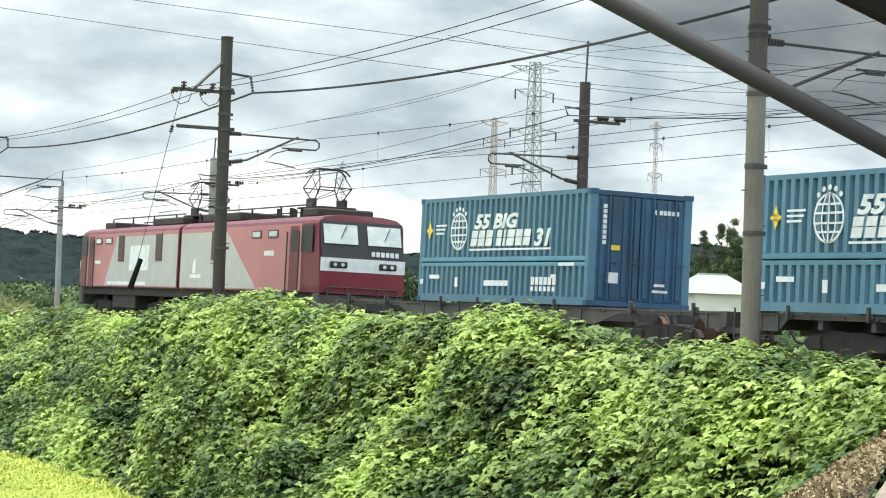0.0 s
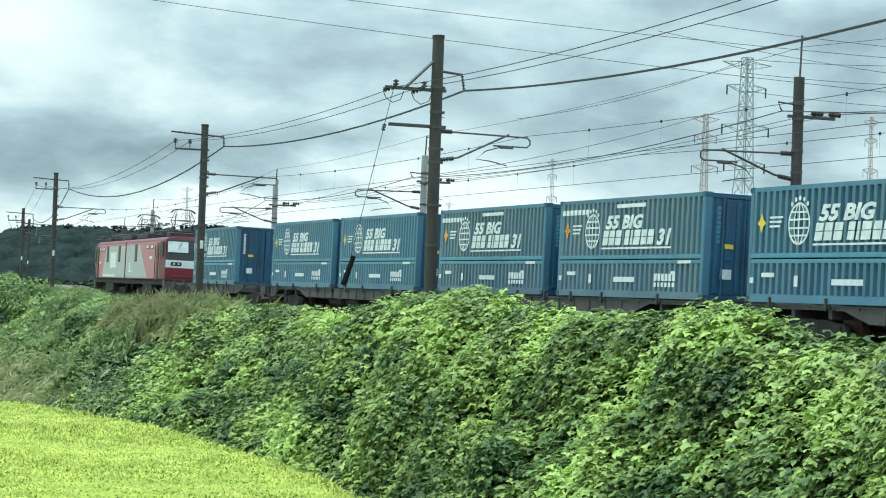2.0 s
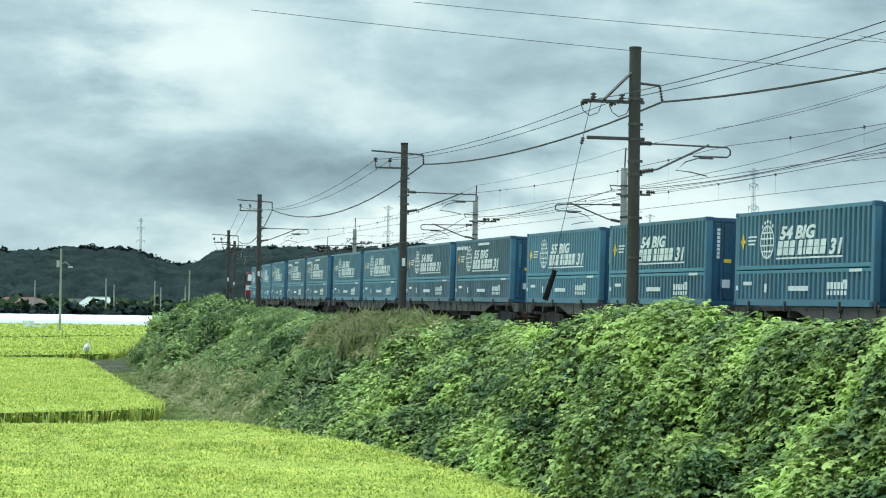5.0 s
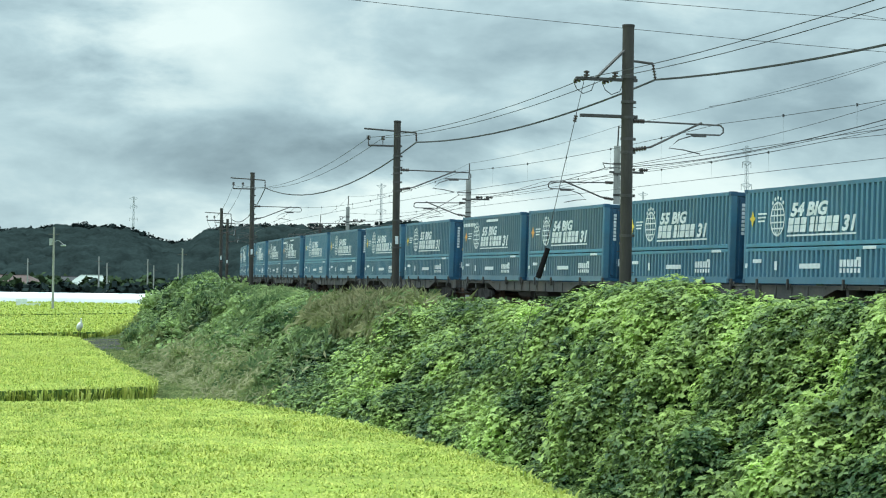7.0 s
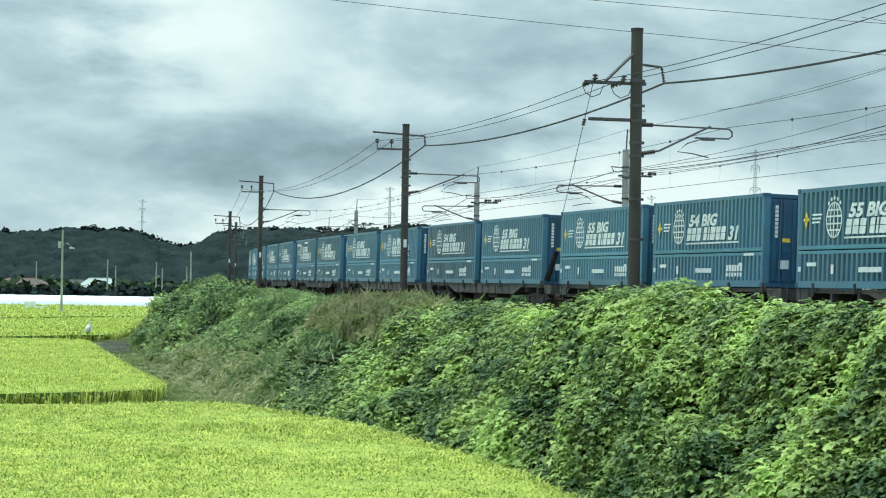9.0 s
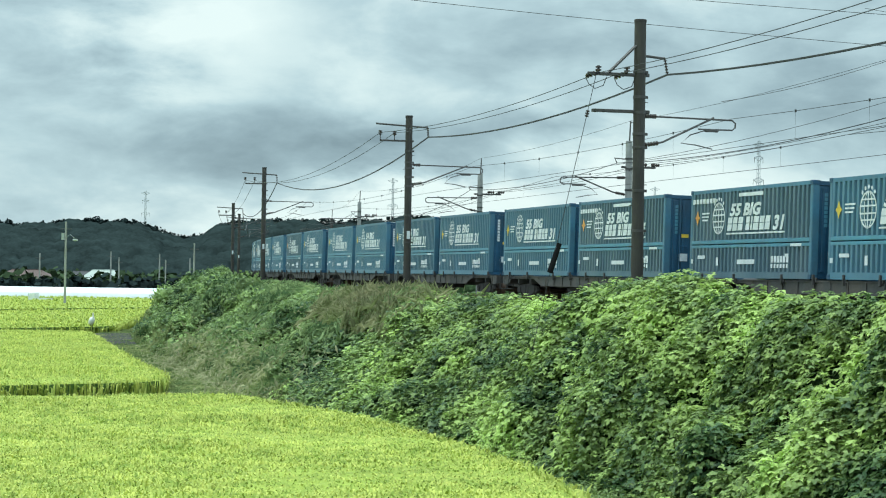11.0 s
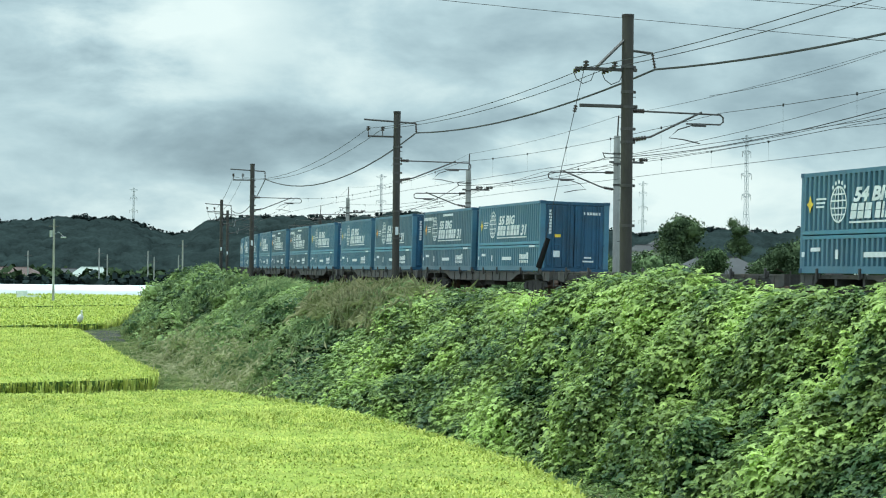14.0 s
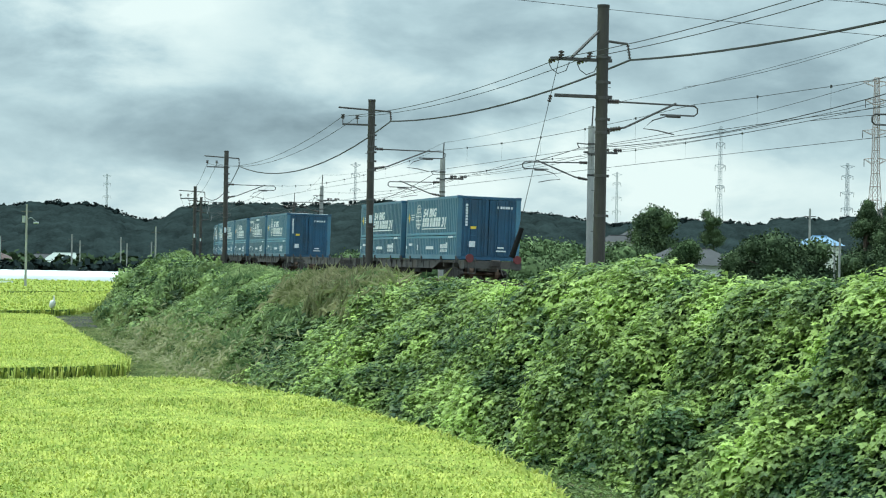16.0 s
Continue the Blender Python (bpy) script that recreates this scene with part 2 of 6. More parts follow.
M_SEAL = material("window_seal", (0.055, 0.053, 0.052), 0.7, vary=0.1)
M_CONC_MID = material("grey_concrete", (0.19, 0.17, 0.155), 0.85, vary=0.25, scale=2.0, bump=0.2, bump_scale=40, dirt=(0.08, 0.07, 0.06), dirt_amount=0.6, stretch=(1, 1, 0.3))
M_MAROON = material("loco_maroon", (0.17, 0.018, 0.03), 0.4, vary=0.15, scale=2)
M_GRASS = material("bank_grass", (0.11, 0.17, 0.06), 0.75, vary=0.3, scale=0.4, color2=(0.36, 0.39, 0.17), translucent=0.5, patch=0.5, spec=0.15)
M_KERB = material("dusty_kerb", (0.27, 0.21, 0.17), 0.9, vary=0.3, scale=3, dirt=(0.12, 0.09, 0.07), dirt_amount=0.6)
M_HEDGE = material("hedge_foliage", (0.045, 0.065, 0.035), 0.95, vary=0.4, scale=0.1, island=0.3, spec=0.0)
M_SHRUB = material("shrub_foliage", (0.048, 0.078, 0.034), 0.9, vary=0.4, scale=0.25, color2=(0.13, 0.18, 0.08), patch=0.4, spec=0.1, island=0.25)
M_TREE = material("tree_foliage", (0.036, 0.054, 0.032), 0.9, vary=0.4, scale=0.3, color2=(0.11, 0.15, 0.075), patch=0.35, spec=0.05)
M_POST = material("container_post_blue", (0.07, 0.175, 0.27), 0.45, vary=0.15, scale=1.2, random_value=0.12, dirt=(0.10, 0.13, 0.15), dirt_amount=0.4)
M_BANK_GRASS = material("feathery_grass", (0.12, 0.20, 0.085), 0.7, vary=0.3, scale=0.5, color2=(0.38, 0.46, 0.22), translucent=0.4, patch=0.5, spec=0.15)


# ---------------------------------------------------------------- mesh helpers
def mesh_object(name, bm, mat, parent=None, label="", smooth=False):
    me = bpy.data.meshes.new(name)
    bm.to_mesh(me)
    bm.free()
    mats = mat if isinstance(mat, (list, tuple)) else [mat]
    for m in mats:
        me.materials.append(m)
    if smooth:
        me.polygons.foreach_set("use_smooth", [True] * len(me.polygons))
    ob = new(name, me)
    if parent:
        ob.parent = parent
    if label:
        ob["label"] = label
    return ob


def part(name, bm, mat, parent, label="", smooth=False):
    return mesh_object(name, bm, mat, parent, label, smooth)


def raw_object(name, verts, faces, mat, smooth=False):
    """One mesh from arrays of corners and faces of one size."""
    verts, faces = np.asarray(verts, np.float32), np.asarray(faces, np.int32)
    me = bpy.data.meshes.new(name)
    k = faces.shape[1]
    me.vertices.add(len(verts))
    me.vertices.foreach_set("co", verts.ravel())
    me.loops.add(faces.size)
    me.loops.foreach_set("vertex_index", faces.ravel())
    me.polygons.add(len(faces))
    me.polygons.foreach_set("loop_start", np.arange(0, faces.size, k, dtype=np.int32))
    me.polygons.foreach_set("loop_total", np.full(len(faces), k, np.int32))
    if smooth:
        me.polygons.foreach_set("use_smooth", np.ones(len(faces), bool))
    me.update(calc_edges=True)
    me.validate()
    me.materials.append(mat)
    return new(name, me)


def box(bm, x0, x1, y0, y1, z0, z1, m=None, bevel=0.0, index=0):
    r = bmesh.ops.create_cube(bm, size=1.0)
    vs = r["verts"]
    for v in vs:
        v.co = Vector((x0 + (v.co.x + 0.5) * (x1 - x0), y0 + (v.co.y + 0.5) * (y1 - y0), z0 + (v.co.z + 0.5) * (z1 - z0)))
    if bevel:
        es = list({e for v in vs for e in v.link_edges})
        vs = [g for g in bmesh.ops.bevel(bm, geom=es, offset=bevel, segments=1, affect="EDGES")["verts"]]
    if m is not None:
        bmesh.ops.transform(bm, matrix=m, verts=vs)
    if index:
        for f in {f for v in vs for f in v.link_faces}:
            f.material_index = index
    return vs


def tube(bm, a, b, r0, r1=None, seg=8, caps=True):
    a, b = Vector(a), Vector(b)
    d = b - a
    if d.length < 1e-6:
        return []
    m = Matrix.Translation((a + b) / 2) @ d.to_track_quat("Z", "Y").to_matrix().to_4x4()
    return bmesh.ops.create_cone(bm, cap_ends=caps, segments=seg, radius1=r0, radius2=r0 if r1 is None else r1, depth=d.length, matrix=m)["verts"]


def chain(bm, pts, r, seg=6):
    """One unbroken round bar through the points."""
    pts = [Vector(p) for p in pts]
    prev = None
    for k, p in enumerate(pts):
        d = (pts[min(k + 1, len(pts) - 1)] - pts[max(k - 1, 0)]).normalized()
        up = Vector((0, 0, 1)) if abs(d.z) < 0.9 else Vector((0, 1, 0))
        s = d.cross(up).normalized()
        u = s.cross(d)
        ring_ = [bm.verts.new(p + (s * math.cos(6.2832 * j / seg) + u * math.sin(6.2832 * j / seg)) * r) for j in range(seg)]
        if prev:
            for j in range(seg):
                bm.faces.new((prev[j], prev[(j + 1) % seg], ring_[(j + 1) % seg], ring_[j]))
        else:
            bm.faces.new(ring_)
        prev = ring_
    bm.faces.new(prev[::-1])


def made(build, *args):
    bm = bmesh.new()
    build(bm, *args)
    return bm


# ---------------------------------------------------------------- the line of the track
RAIL_Z = -1.0
CANT = 1.13
STEP = 0.5
S_MIN, S_MAX = -480.0, 520.0


def heading_at(s):
    if s < -8:
        return 0.2626
    s = min(s, 139.0)
    return 0.2616 - 0.000224 * s - 0.00000712 * s * s


def lay_line():
    n0 = int(-S_MIN / STEP)
    n1 = int(S_MAX / STEP)
    pts = np.zeros((n0 + n1 + 1, 2))
    pts[n0] = (8.34, 57.09)
    for i in range(n1):
        h = heading_at((i + 0.5) * STEP)
        pts[n0 + i + 1] = pts[n0 + i] + STEP * np.array((-math.sin(h), math.cos(h)))
    for i in range(n0):
        h = heading_at(-(i + 0.5) * STEP)
        pts[n0 - i - 1] = pts[n0 - i] - STEP * np.array((-math.sin(h), math.cos(h)))
    return pts


LINE = lay_line()
LINE_S = S_MIN + STEP * np.arange(len(LINE))
LINE_H = np.array([heading_at(s) for s in LINE_S])


def along(s, n=0.0):
    """x, y at the distance s along the train's near side, n metres off it towards the fields."""
    x, y, h = np.interp(s, LINE_S, LINE[:, 0]), np.interp(s, LINE_S, LINE[:, 1]), np.interp(s, LINE_S, LINE_H)
    return x - n * np.cos(h), y - n * np.sin(h), h


def rail_pose(s, n=-1.245, z=RAIL_Z, cant=CANT):
    x, y, h = along(s, n)
    return pose(float(x), float(y), z, 0, cant, math.degrees(float(h)))


# ---------------------------------------------------------------- ground, embankment
GROUND_Z, RICE_Z = -5.3, -4.5


def smooth_step(a, b, x):
    t = np.clip((np.asarray(x, float) - a) / (b - a), 0, 1)
    return t * t * (3 - 2 * t)


def value_noise(x, y, seed=0):
    """Smooth random field between -1 and 1."""
    rng = np.random.RandomState(seed)
    table = rng.rand(64, 64) * 2 - 1
    xi, yi = np.floor(x).astype(int), np.floor(y).astype(int)
    fx, fy = x - xi, y - yi
    fx, fy = fx * fx * (3 - 2 * fx), fy * fy * (3 - 2 * fy)
    g = lambda a, b: table[a % 64, b % 64]
    return (g(xi, yi) * (1 - fx) + g(xi + 1, yi) * fx) * (1 - fy) + (g(xi, yi + 1) * (1 - fx) + g(xi + 1, yi + 1) * fx) * fy


def bank_foot(s):
    return -1.9 + 4.2 * smooth_step(2, 36, s)


def bank_height(s, n):
    n = np.asarray(n, float)
    n = np.where(n > 3, 3 + (n - 3) * 5.6 / (5.6 + bank_foot(s)), n)
    left = -1.35 - (-1.35 - GROUND_Z) * smooth_step(2.4, 8.0, n)
    right = -1.35 - 0.9 * smooth_step(-9.5, -13.0, n) - 1.5 * smooth_step(-20, -45, n)
    return np.where(n > -6, left, right)


def build_ground():
    bm = bmesh.new()
    bmesh.ops.create_grid(bm, x_segments=40, y_segments=40, size=3500)
    bmesh.ops.translate(bm, verts=bm.verts, vec=(0, 1500, GROUND_Z))
    tagged(mesh_object("ground", bm, M_GROUND), "dull green farm ground reaching the hills", "ground", kind="structure")
    ss = np.concatenate([np.arange(-130, 220, 2.0), np.arange(220, 500, 10.0)])
    ns = np.array([-60, -50, -40, -30, -24, -20, -16, -13, -11.5, -9.5, -8, -6, -4, -2, 0, 1.5, 2.4, 3.2, 4, 5, 6, 7, 8, 9, 10, 11])
    S, N = np.meshgrid(ss, ns, indexing="ij")
    x, y, _ = along(S, N)
    z = bank_height(S, N) + 0.12 * value_noise(S * 0.4, N * 0.4, 3) * (np.abs(N + 4) > 6) - 0.05
    a, b = S.shape
    i = (np.arange(a - 1)[:, None] * b + np.arange(b - 1)[None]).ravel()
    faces = np.stack([i, i + b, i + b + 1, i + 1], 1)
    # the bank takes the same painted shade colour, seen through gaps in the vines
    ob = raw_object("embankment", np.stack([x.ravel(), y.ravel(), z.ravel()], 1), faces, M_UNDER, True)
    tagged(ob, "earth railway embankment overgrown with green vines", "embankment", kind="structure")
    # ballast bed under both tracks
    ns = np.array([-7.8, -6.9, -2.9, -2.2, 0.3, 0.9])
    zs = np.array([-1.5, -1.22, -1.22, -1.22, -1.22, -1.5])
    ss = np.arange(-130, 420, 4.0)
    S, N = np.meshgrid(ss, ns, indexing="ij")
    x, y, _ = along(S, N)
    z = np.broadcast_to(zs, S.shape) + 0.02 * value_noise(S * 2, N * 3, 5)
    a, b = S.shape
    i = (np.arange(a - 1)[:, None] * b + np.arange(b - 1)[None]).ravel()
    ob = raw_object("ballast_bed", np.stack([x.ravel(), y.ravel(), z.ravel()], 1), np.stack([i, i + b, i + b + 1, i + 1], 1), M_BALLAST, True)
    tagged(ob, "grey brown crushed stone ballast under the tracks", "ballast", kind="structure")
    for off in (-1.245 - 0.53, -1.245 + 0.53, -5.045 - 0.53, -5.045 + 0.53):
        bm = bmesh.new()
        prof = ((-0.06, -0.17), (0.06, -0.17), (0.06, -0.14), (0.015, -0.11), (0.035, 0.0), (-0.035, 0.0), (-0.015, -0.11), (-0.06, -0.14))
        rings = []
        for s in np.arange(-120, 400, 5.0):
            rings.append([bm.verts.new((*[float(c) for c in along(s, off + p[0])[:2]], RAIL_Z - 0.02 + p[1])) for p in prof])
        for r0, r1 in zip(rings[:-1], rings[1:]):
            for k in range(8):
                bm.faces.new((r0[k], r1[k], r1[(k + 1) % 8], r0[(k + 1) % 8]))
        tagged(mesh_object("rail", bm, M_RAIL), "worn steel running rail on the ballast", "rail", "rails of the double track", "structure")


build_ground()


# ---------------------------------------------------------------- vine cover on the bank
RIDGE = ((-60, -0.75), (-28, -0.65), (-24.6, -0.7), (-22, -0.45), (-19, -0.52), (-17, -0.2), (-15.5, 0.0), (-14.3, -0.15), (-13, -0.48), (-10, -0.48), (-7.3, -0.5), (-5.5, -0.3), (-3, -0.02), (1.4, 0.02), (3.5, -0.03),
         (5.3, -0.2), (7.2, -0.6), (10, -0.88), (15, -0.95), (21, -0.98), (26, -0.9), (32, -0.8), (40, -0.85), (45, -1.0), (57, -0.95), (72, -0.75), (86, -0.55), (112, -0.2), (124, 0.05), (130, 0.4), (140, 0.1), (220, -0.3))


def domes(x, y, seed):
    """Rounded clumps of random size, 0 in the clefts and 1 on the crowns."""
    rng = np.random.RandomState(seed)
    jx, jy, jr = rng.rand(64, 64), rng.rand(64, 64), rng.uniform(0.6, 1.05, (64, 64))
    xi, yi = np.floor(x).astype(int), np.floor(y).astype(int)
    best = np.zeros(np.shape(x))
    for a in (-1, 0, 1):
        for b in (-1, 0, 1):
            i, j = (xi + a) % 64, (yi + b) % 64
            d2 = (xi + a + jx[i, j] - x) ** 2 + (yi + b + jy[i, j] - y) ** 2
            best = np.maximum(best, jr[i, j] * np.sqrt(np.maximum(0, 1 - d2 / jr[i, j] ** 2)))
    return best


def vine_height(s, n):
    """Top of the vine cover over the bank."""
    ridge = np.interp(s, [r[0] for r in RIDGE], [r[1] for r in RIDGE]) - 0.12
    base = bank_height(s, n)
    wide = n
    n = np.where(n > 3, 3 + (n - 3) * 5.4 / (5.4 + bank_foot(s)), n)
    n, flat = wide, n
    lump = 0.25 * value_noise(s * 0.3, n * 0.3, 11) + 1.9 * (domes(s * 0.42, n * 0.58, 12) - 0.80) + 0.8 * (domes(s * 1.25, n * 1.5, 14) - 0.78) + 0.16 * (domes(s * 3.6, n * 4.2, 15) - 0.78)
    lump = lump + 1.5 * (domes(s * 0.17, n * 0.38, 16) - 0.80) * smooth_step(34, 60, s) + 1.1 * value_noise(s * 0.14, n * 0.22, 17) * (1 - smooth_step(20, 40, s))
    lump = lump * (1 + 0.5 * smooth_step(24, 40, s)) * (0.3 + 0.7 * smooth_step(2.8, 5.0, n))
    n = flat
    thick = (ridge + 1.35) * (1 - 0.05 * smooth_step(3.5, 8.5, n)) * smooth_step(1.2, 2.4, n) * (1 - smooth_step(6.9, 7.7, n) * 0.97)
    top = base + thick + lump * smooth_step(1.5, 3.0, n) * (1 - 0.95 * smooth_step(7.0, 7.9, n))
    return np.maximum(top, base + 0.3 * smooth_step(1.5, 2.6, n) * (1 - smooth_step(6.9, 7.7, n)))


def vine_place(s, n):
    """A point on the vine cover; the clumps bulge outwards and overhang."""
    flat = np.where(n > 3, 3 + (n - 3) * 5.4 / (5.4 + bank_foot(s)), n)
    bulge = 1.3 * (domes(s * 0.42, n * 0.58, 12) - 0.75) + 0.5 * (domes(s * 1.25, n * 1.5, 14) - 0.75)
    moved = n + np.maximum(bulge, -0.5) * smooth_step(2.6, 4.5, n) * (1 - smooth_step(7.4, 8.2, flat))
    x, y, _ = along(s, moved)
    cover = 0.45 * smooth_step(1.5, 2.6, n) * (1 - smooth_step(7.2, 7.9, flat))
    return np.stack([x, y, np.maximum(vine_height(s, n), bank_height(s, moved) + cover)], -1)


def leaf_cloud(name, s, n, lift, size, mat, upright=0.0, slim=0.62, triple=False):
    """Folded leaves scattered over the vine cover, single or in threes on one stalk."""
    rng = np.random.RandomState(len(s) % 1000 + 7)
    e = 0.10
    h = along(s, n)[2]
    out = np.stack([-np.cos(h), -np.sin(h), 0 * s], 1)
    cen = vine_place(s, n)
    nrm = np.cross(vine_place(s, n + e) - cen, vine_place(s + e, n) - cen)
    nrm *= np.sign((nrm * (out * 0.5 + np.array((0, 0, 1.0)))).sum(1, keepdims=True) + 1e-9)
    nrm /= np.linalg.norm(nrm, axis=1, keepdims=True) + 1e-9
    cen = cen + nrm * lift[:, None]
    nrm = nrm * 0.55 + np.array((0, 0, 0.75 * (upright == 0))) + rng.normal(0, 0.30, nrm.shape)
    nrm /= np.linalg.norm(nrm, axis=1, keepdims=True)
    tip = rng.normal(0, 1, nrm.shape) + out * 0.6 + np.array((0, 0, -0.9 + 2.9 * upright))
    tip -= nrm * (tip * nrm).sum(1, keepdims=True)
    tip /= np.linalg.norm(tip, axis=1, keepdims=True)
    side = np.cross(nrm, tip)
    w = size[:, None]
    if triple:
        rows = [cen]
        for turn, reach in ((0.0, 1.0), (1.35, 0.85), (-1.35, 0.85)):
            a = turn + rng.normal(0, 0.18, (len(s), 1))
            d = tip * np.cos(a) + side * np.sin(a) - nrm * rng.uniform(0.0, 0.4, (len(s), 1))
            q = side * np.cos(a) - tip * np.sin(a)
            rows += [cen + d * w * 0.42 * reach + q * w * 0.36 * reach + nrm * w * 0.07, cen + d * w * reach, cen + d * w * 0.42 * reach - q * w * 0.36 * reach + nrm * w * 0.07]
        v = np.stack(rows, 1).reshape(-1, 3)
        i = np.arange(len(s)) * 10
        f = np.concatenate([np.stack(x, 1) for k in (1, 4, 7) for x in ((i, i + k, i + k + 1), (i, i + k + 1, i + k + 2))])
        return raw_object(name, v, f, mat)
    v = np.stack([cen - tip * w * 0.5, cen + side * w * 0.5 * slim + nrm * w * 0.13 - tip * w * 0.08, cen + tip * w * 0.55 - nrm * w * 0.08,
                  cen - side * w * 0.5 * slim + nrm * w * 0.13 - tip * w * 0.08], 1).reshape(-1, 3)
    i = np.arange(len(s)) * 4
    f = np.concatenate([np.stack([i, i + 1, i + 2], 1), np.stack([i, i + 2, i + 3], 1)])
    return raw_object(name, v, f, mat)


def build_vines():
    rng = np.random.RandomState(4)
    # near-black sheet below the leaves; the shade of the gaps is its colour
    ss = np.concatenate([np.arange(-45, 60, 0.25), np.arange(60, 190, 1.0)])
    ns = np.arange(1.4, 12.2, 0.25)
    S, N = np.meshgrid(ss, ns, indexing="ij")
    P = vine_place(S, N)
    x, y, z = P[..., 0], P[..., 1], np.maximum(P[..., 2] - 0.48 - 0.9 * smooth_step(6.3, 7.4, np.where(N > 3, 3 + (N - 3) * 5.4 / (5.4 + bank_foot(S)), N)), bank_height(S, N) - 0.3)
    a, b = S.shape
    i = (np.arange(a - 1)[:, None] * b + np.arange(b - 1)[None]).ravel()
    ob = raw_object("vine_shade_sheet", np.stack([x.ravel(), y.ravel(), z.ravel()], 1), np.stack([i, i + b, i + b + 1, i + 1], 1), M_UNDER, True)
    tagged(ob, "near-black sheet painted as the shade below the vine leaves", "undergrowth", kind="stuff")

    def scatter(count, s0, s1, n0=1.6, n1=8.1):
        s, n = rng.uniform(s0, s1, count), rng.uniform(n0, n1, count)
        return s, np.where(n > 3, 3 + (n - 3) * (1 + bank_foot(s) / 5.4), n)

    def thin(s, n):
        full = domes(s * 0.42, n * 0.58, 12) * 0.55 + domes(s * 1.25, n * 1.5, 14) * 0.6
        keep = (full + rng.normal(0, 0.10, len(s)) > 0.78) | (rng.rand(len(s)) < 0.13)
        return s[keep], n[keep]

    s, n = scatter(190000, -42, 30)
    e = 0.06
    span = np.linalg.norm(np.cross(vine_place(s + e, n) - vine_place(s - e, n), vine_place(s, n + e) - vine_place(s, n - e)), axis=1) / (4 * e * e)
    keep = rng.rand(len(s)) < np.clip(span / 14.0, 0, 1)
    s, n = s[keep], n[keep]
    ob = leaf_cloud("inner_vine_leaves", s, n, rng.uniform(-0.46, -0.16, len(s)), rng.uniform(0.12, 0.22, len(s)), M_LEAF, slim=0.66)
    tagged(ob, "shaded broad leaves inside the vine cover", "vines", kind="stuff")
    s, n = thin(*scatter(300000, -42, 26))
    ob = leaf_cloud("kudzu_vines", s, n, rng.uniform(-0.22, 0.10, len(s)) + 0.22 * (rng.rand(len(s)) < 0.08), rng.uniform(0.085, 0.20, len(s)), M_LEAF, triple=True)
    tagged(ob, "dense bright green broad-leaved vines covering the bank", "vines", kind="stuff")
    s, n = thin(*scatter(150000, 20, 75))
    ob = leaf_cloud("bank_vines", s, n, rng.uniform(-0.16, 0.14, len(s)), rng.uniform(0.10, 0.20, len(s)), M_LEAF_FAR, triple=True)
    tagged(ob, "green vines over the railway bank further along", "vines", kind="stuff")
    s, n = thin(*scatter(60000, 70, 190))
    ob = leaf_cloud("far_bank_shrubs", s, n, rng.uniform(-0.12, 0.2, len(s)), rng.uniform(0.14, 0.28, len(s)), M_LEAF_FAR, triple=True)
    tagged(ob, "dull green shrubs on the far bank", "shrubs", kind="stuff")
    # tall grasses near the crest and withered growth at the foot
    s, n = rng.normal(33, 4.2, 5000), rng.uniform(1.9, 5.4, 5000)
    ob = leaf_cloud("tall_grass", s, n, rng.uniform(0.0, 0.25, len(s)), rng.uniform(0.45, 1.15, len(s)), M_STRAW, upright=1.8, slim=0.06)
    tagged(ob, "tall brownish green grasses on the crest of the bank", "grass", kind="stuff")
    s, n = rng.normal(48, 10, 5000), rng.normal(9.0, 0.9, 5000)
    ob = leaf_cloud("withered_weeds", s, n, rng.uniform(0.0, 0.5, len(s)), rng.uniform(0.15, 0.5, len(s)), M_STRAW, upright=0.9, slim=0.22)
    tagged(ob, "withered pinkish brown weeds low on the bank", "weeds", kind="stuff")
    s, n = rng.uniform(27, 78, 26000), rng.uniform(2.2, 9.5, 26000)
    keep = value_noise(s * 0.22, n * 0.35, 61) + rng.normal(0, 0.15, len(s)) > 0.25
    s, n = s[keep], n[keep]
    ob = leaf_cloud("bank_grass", s, n, rng.uniform(0.0, 0.30, len(s)), rng.uniform(0.3, 0.75, len(s)), M_BANK_GRASS, upright=1.4, slim=0.10)
    tagged(ob, "pale feathery grasses growing through the bank vines", "grass", kind="stuff")
    s, n = rng.uniform(10, 120, 110000), rng.uniform(8.4, 12.6, 110000)
    ob = leaf_cloud("foot_grass", s, n, rng.uniform(0.0, 0.22, len(s)), rng.uniform(0.12, 0.36, len(s)), M_GRASS, upright=0.9, slim=0.25)
    tagged(ob, "withered grass and weeds at the foot of the bank", "grass", kind="stuff")
    s, n = rng.uniform(-40, 14, 15000), rng.uniform(5.9, 9.3, 15000)
    ob = leaf_cloud("verge_weeds", s, n, rng.uniform(0.0, 0.12, len(s)), rng.uniform(0.1, 0.3, len(s)), M_LEAF_FAR, upright=0.5, slim=0.3)
    tagged(ob, "low weeds on the earth strip beside the rice", "weeds", kind="stuff")


build_vines()


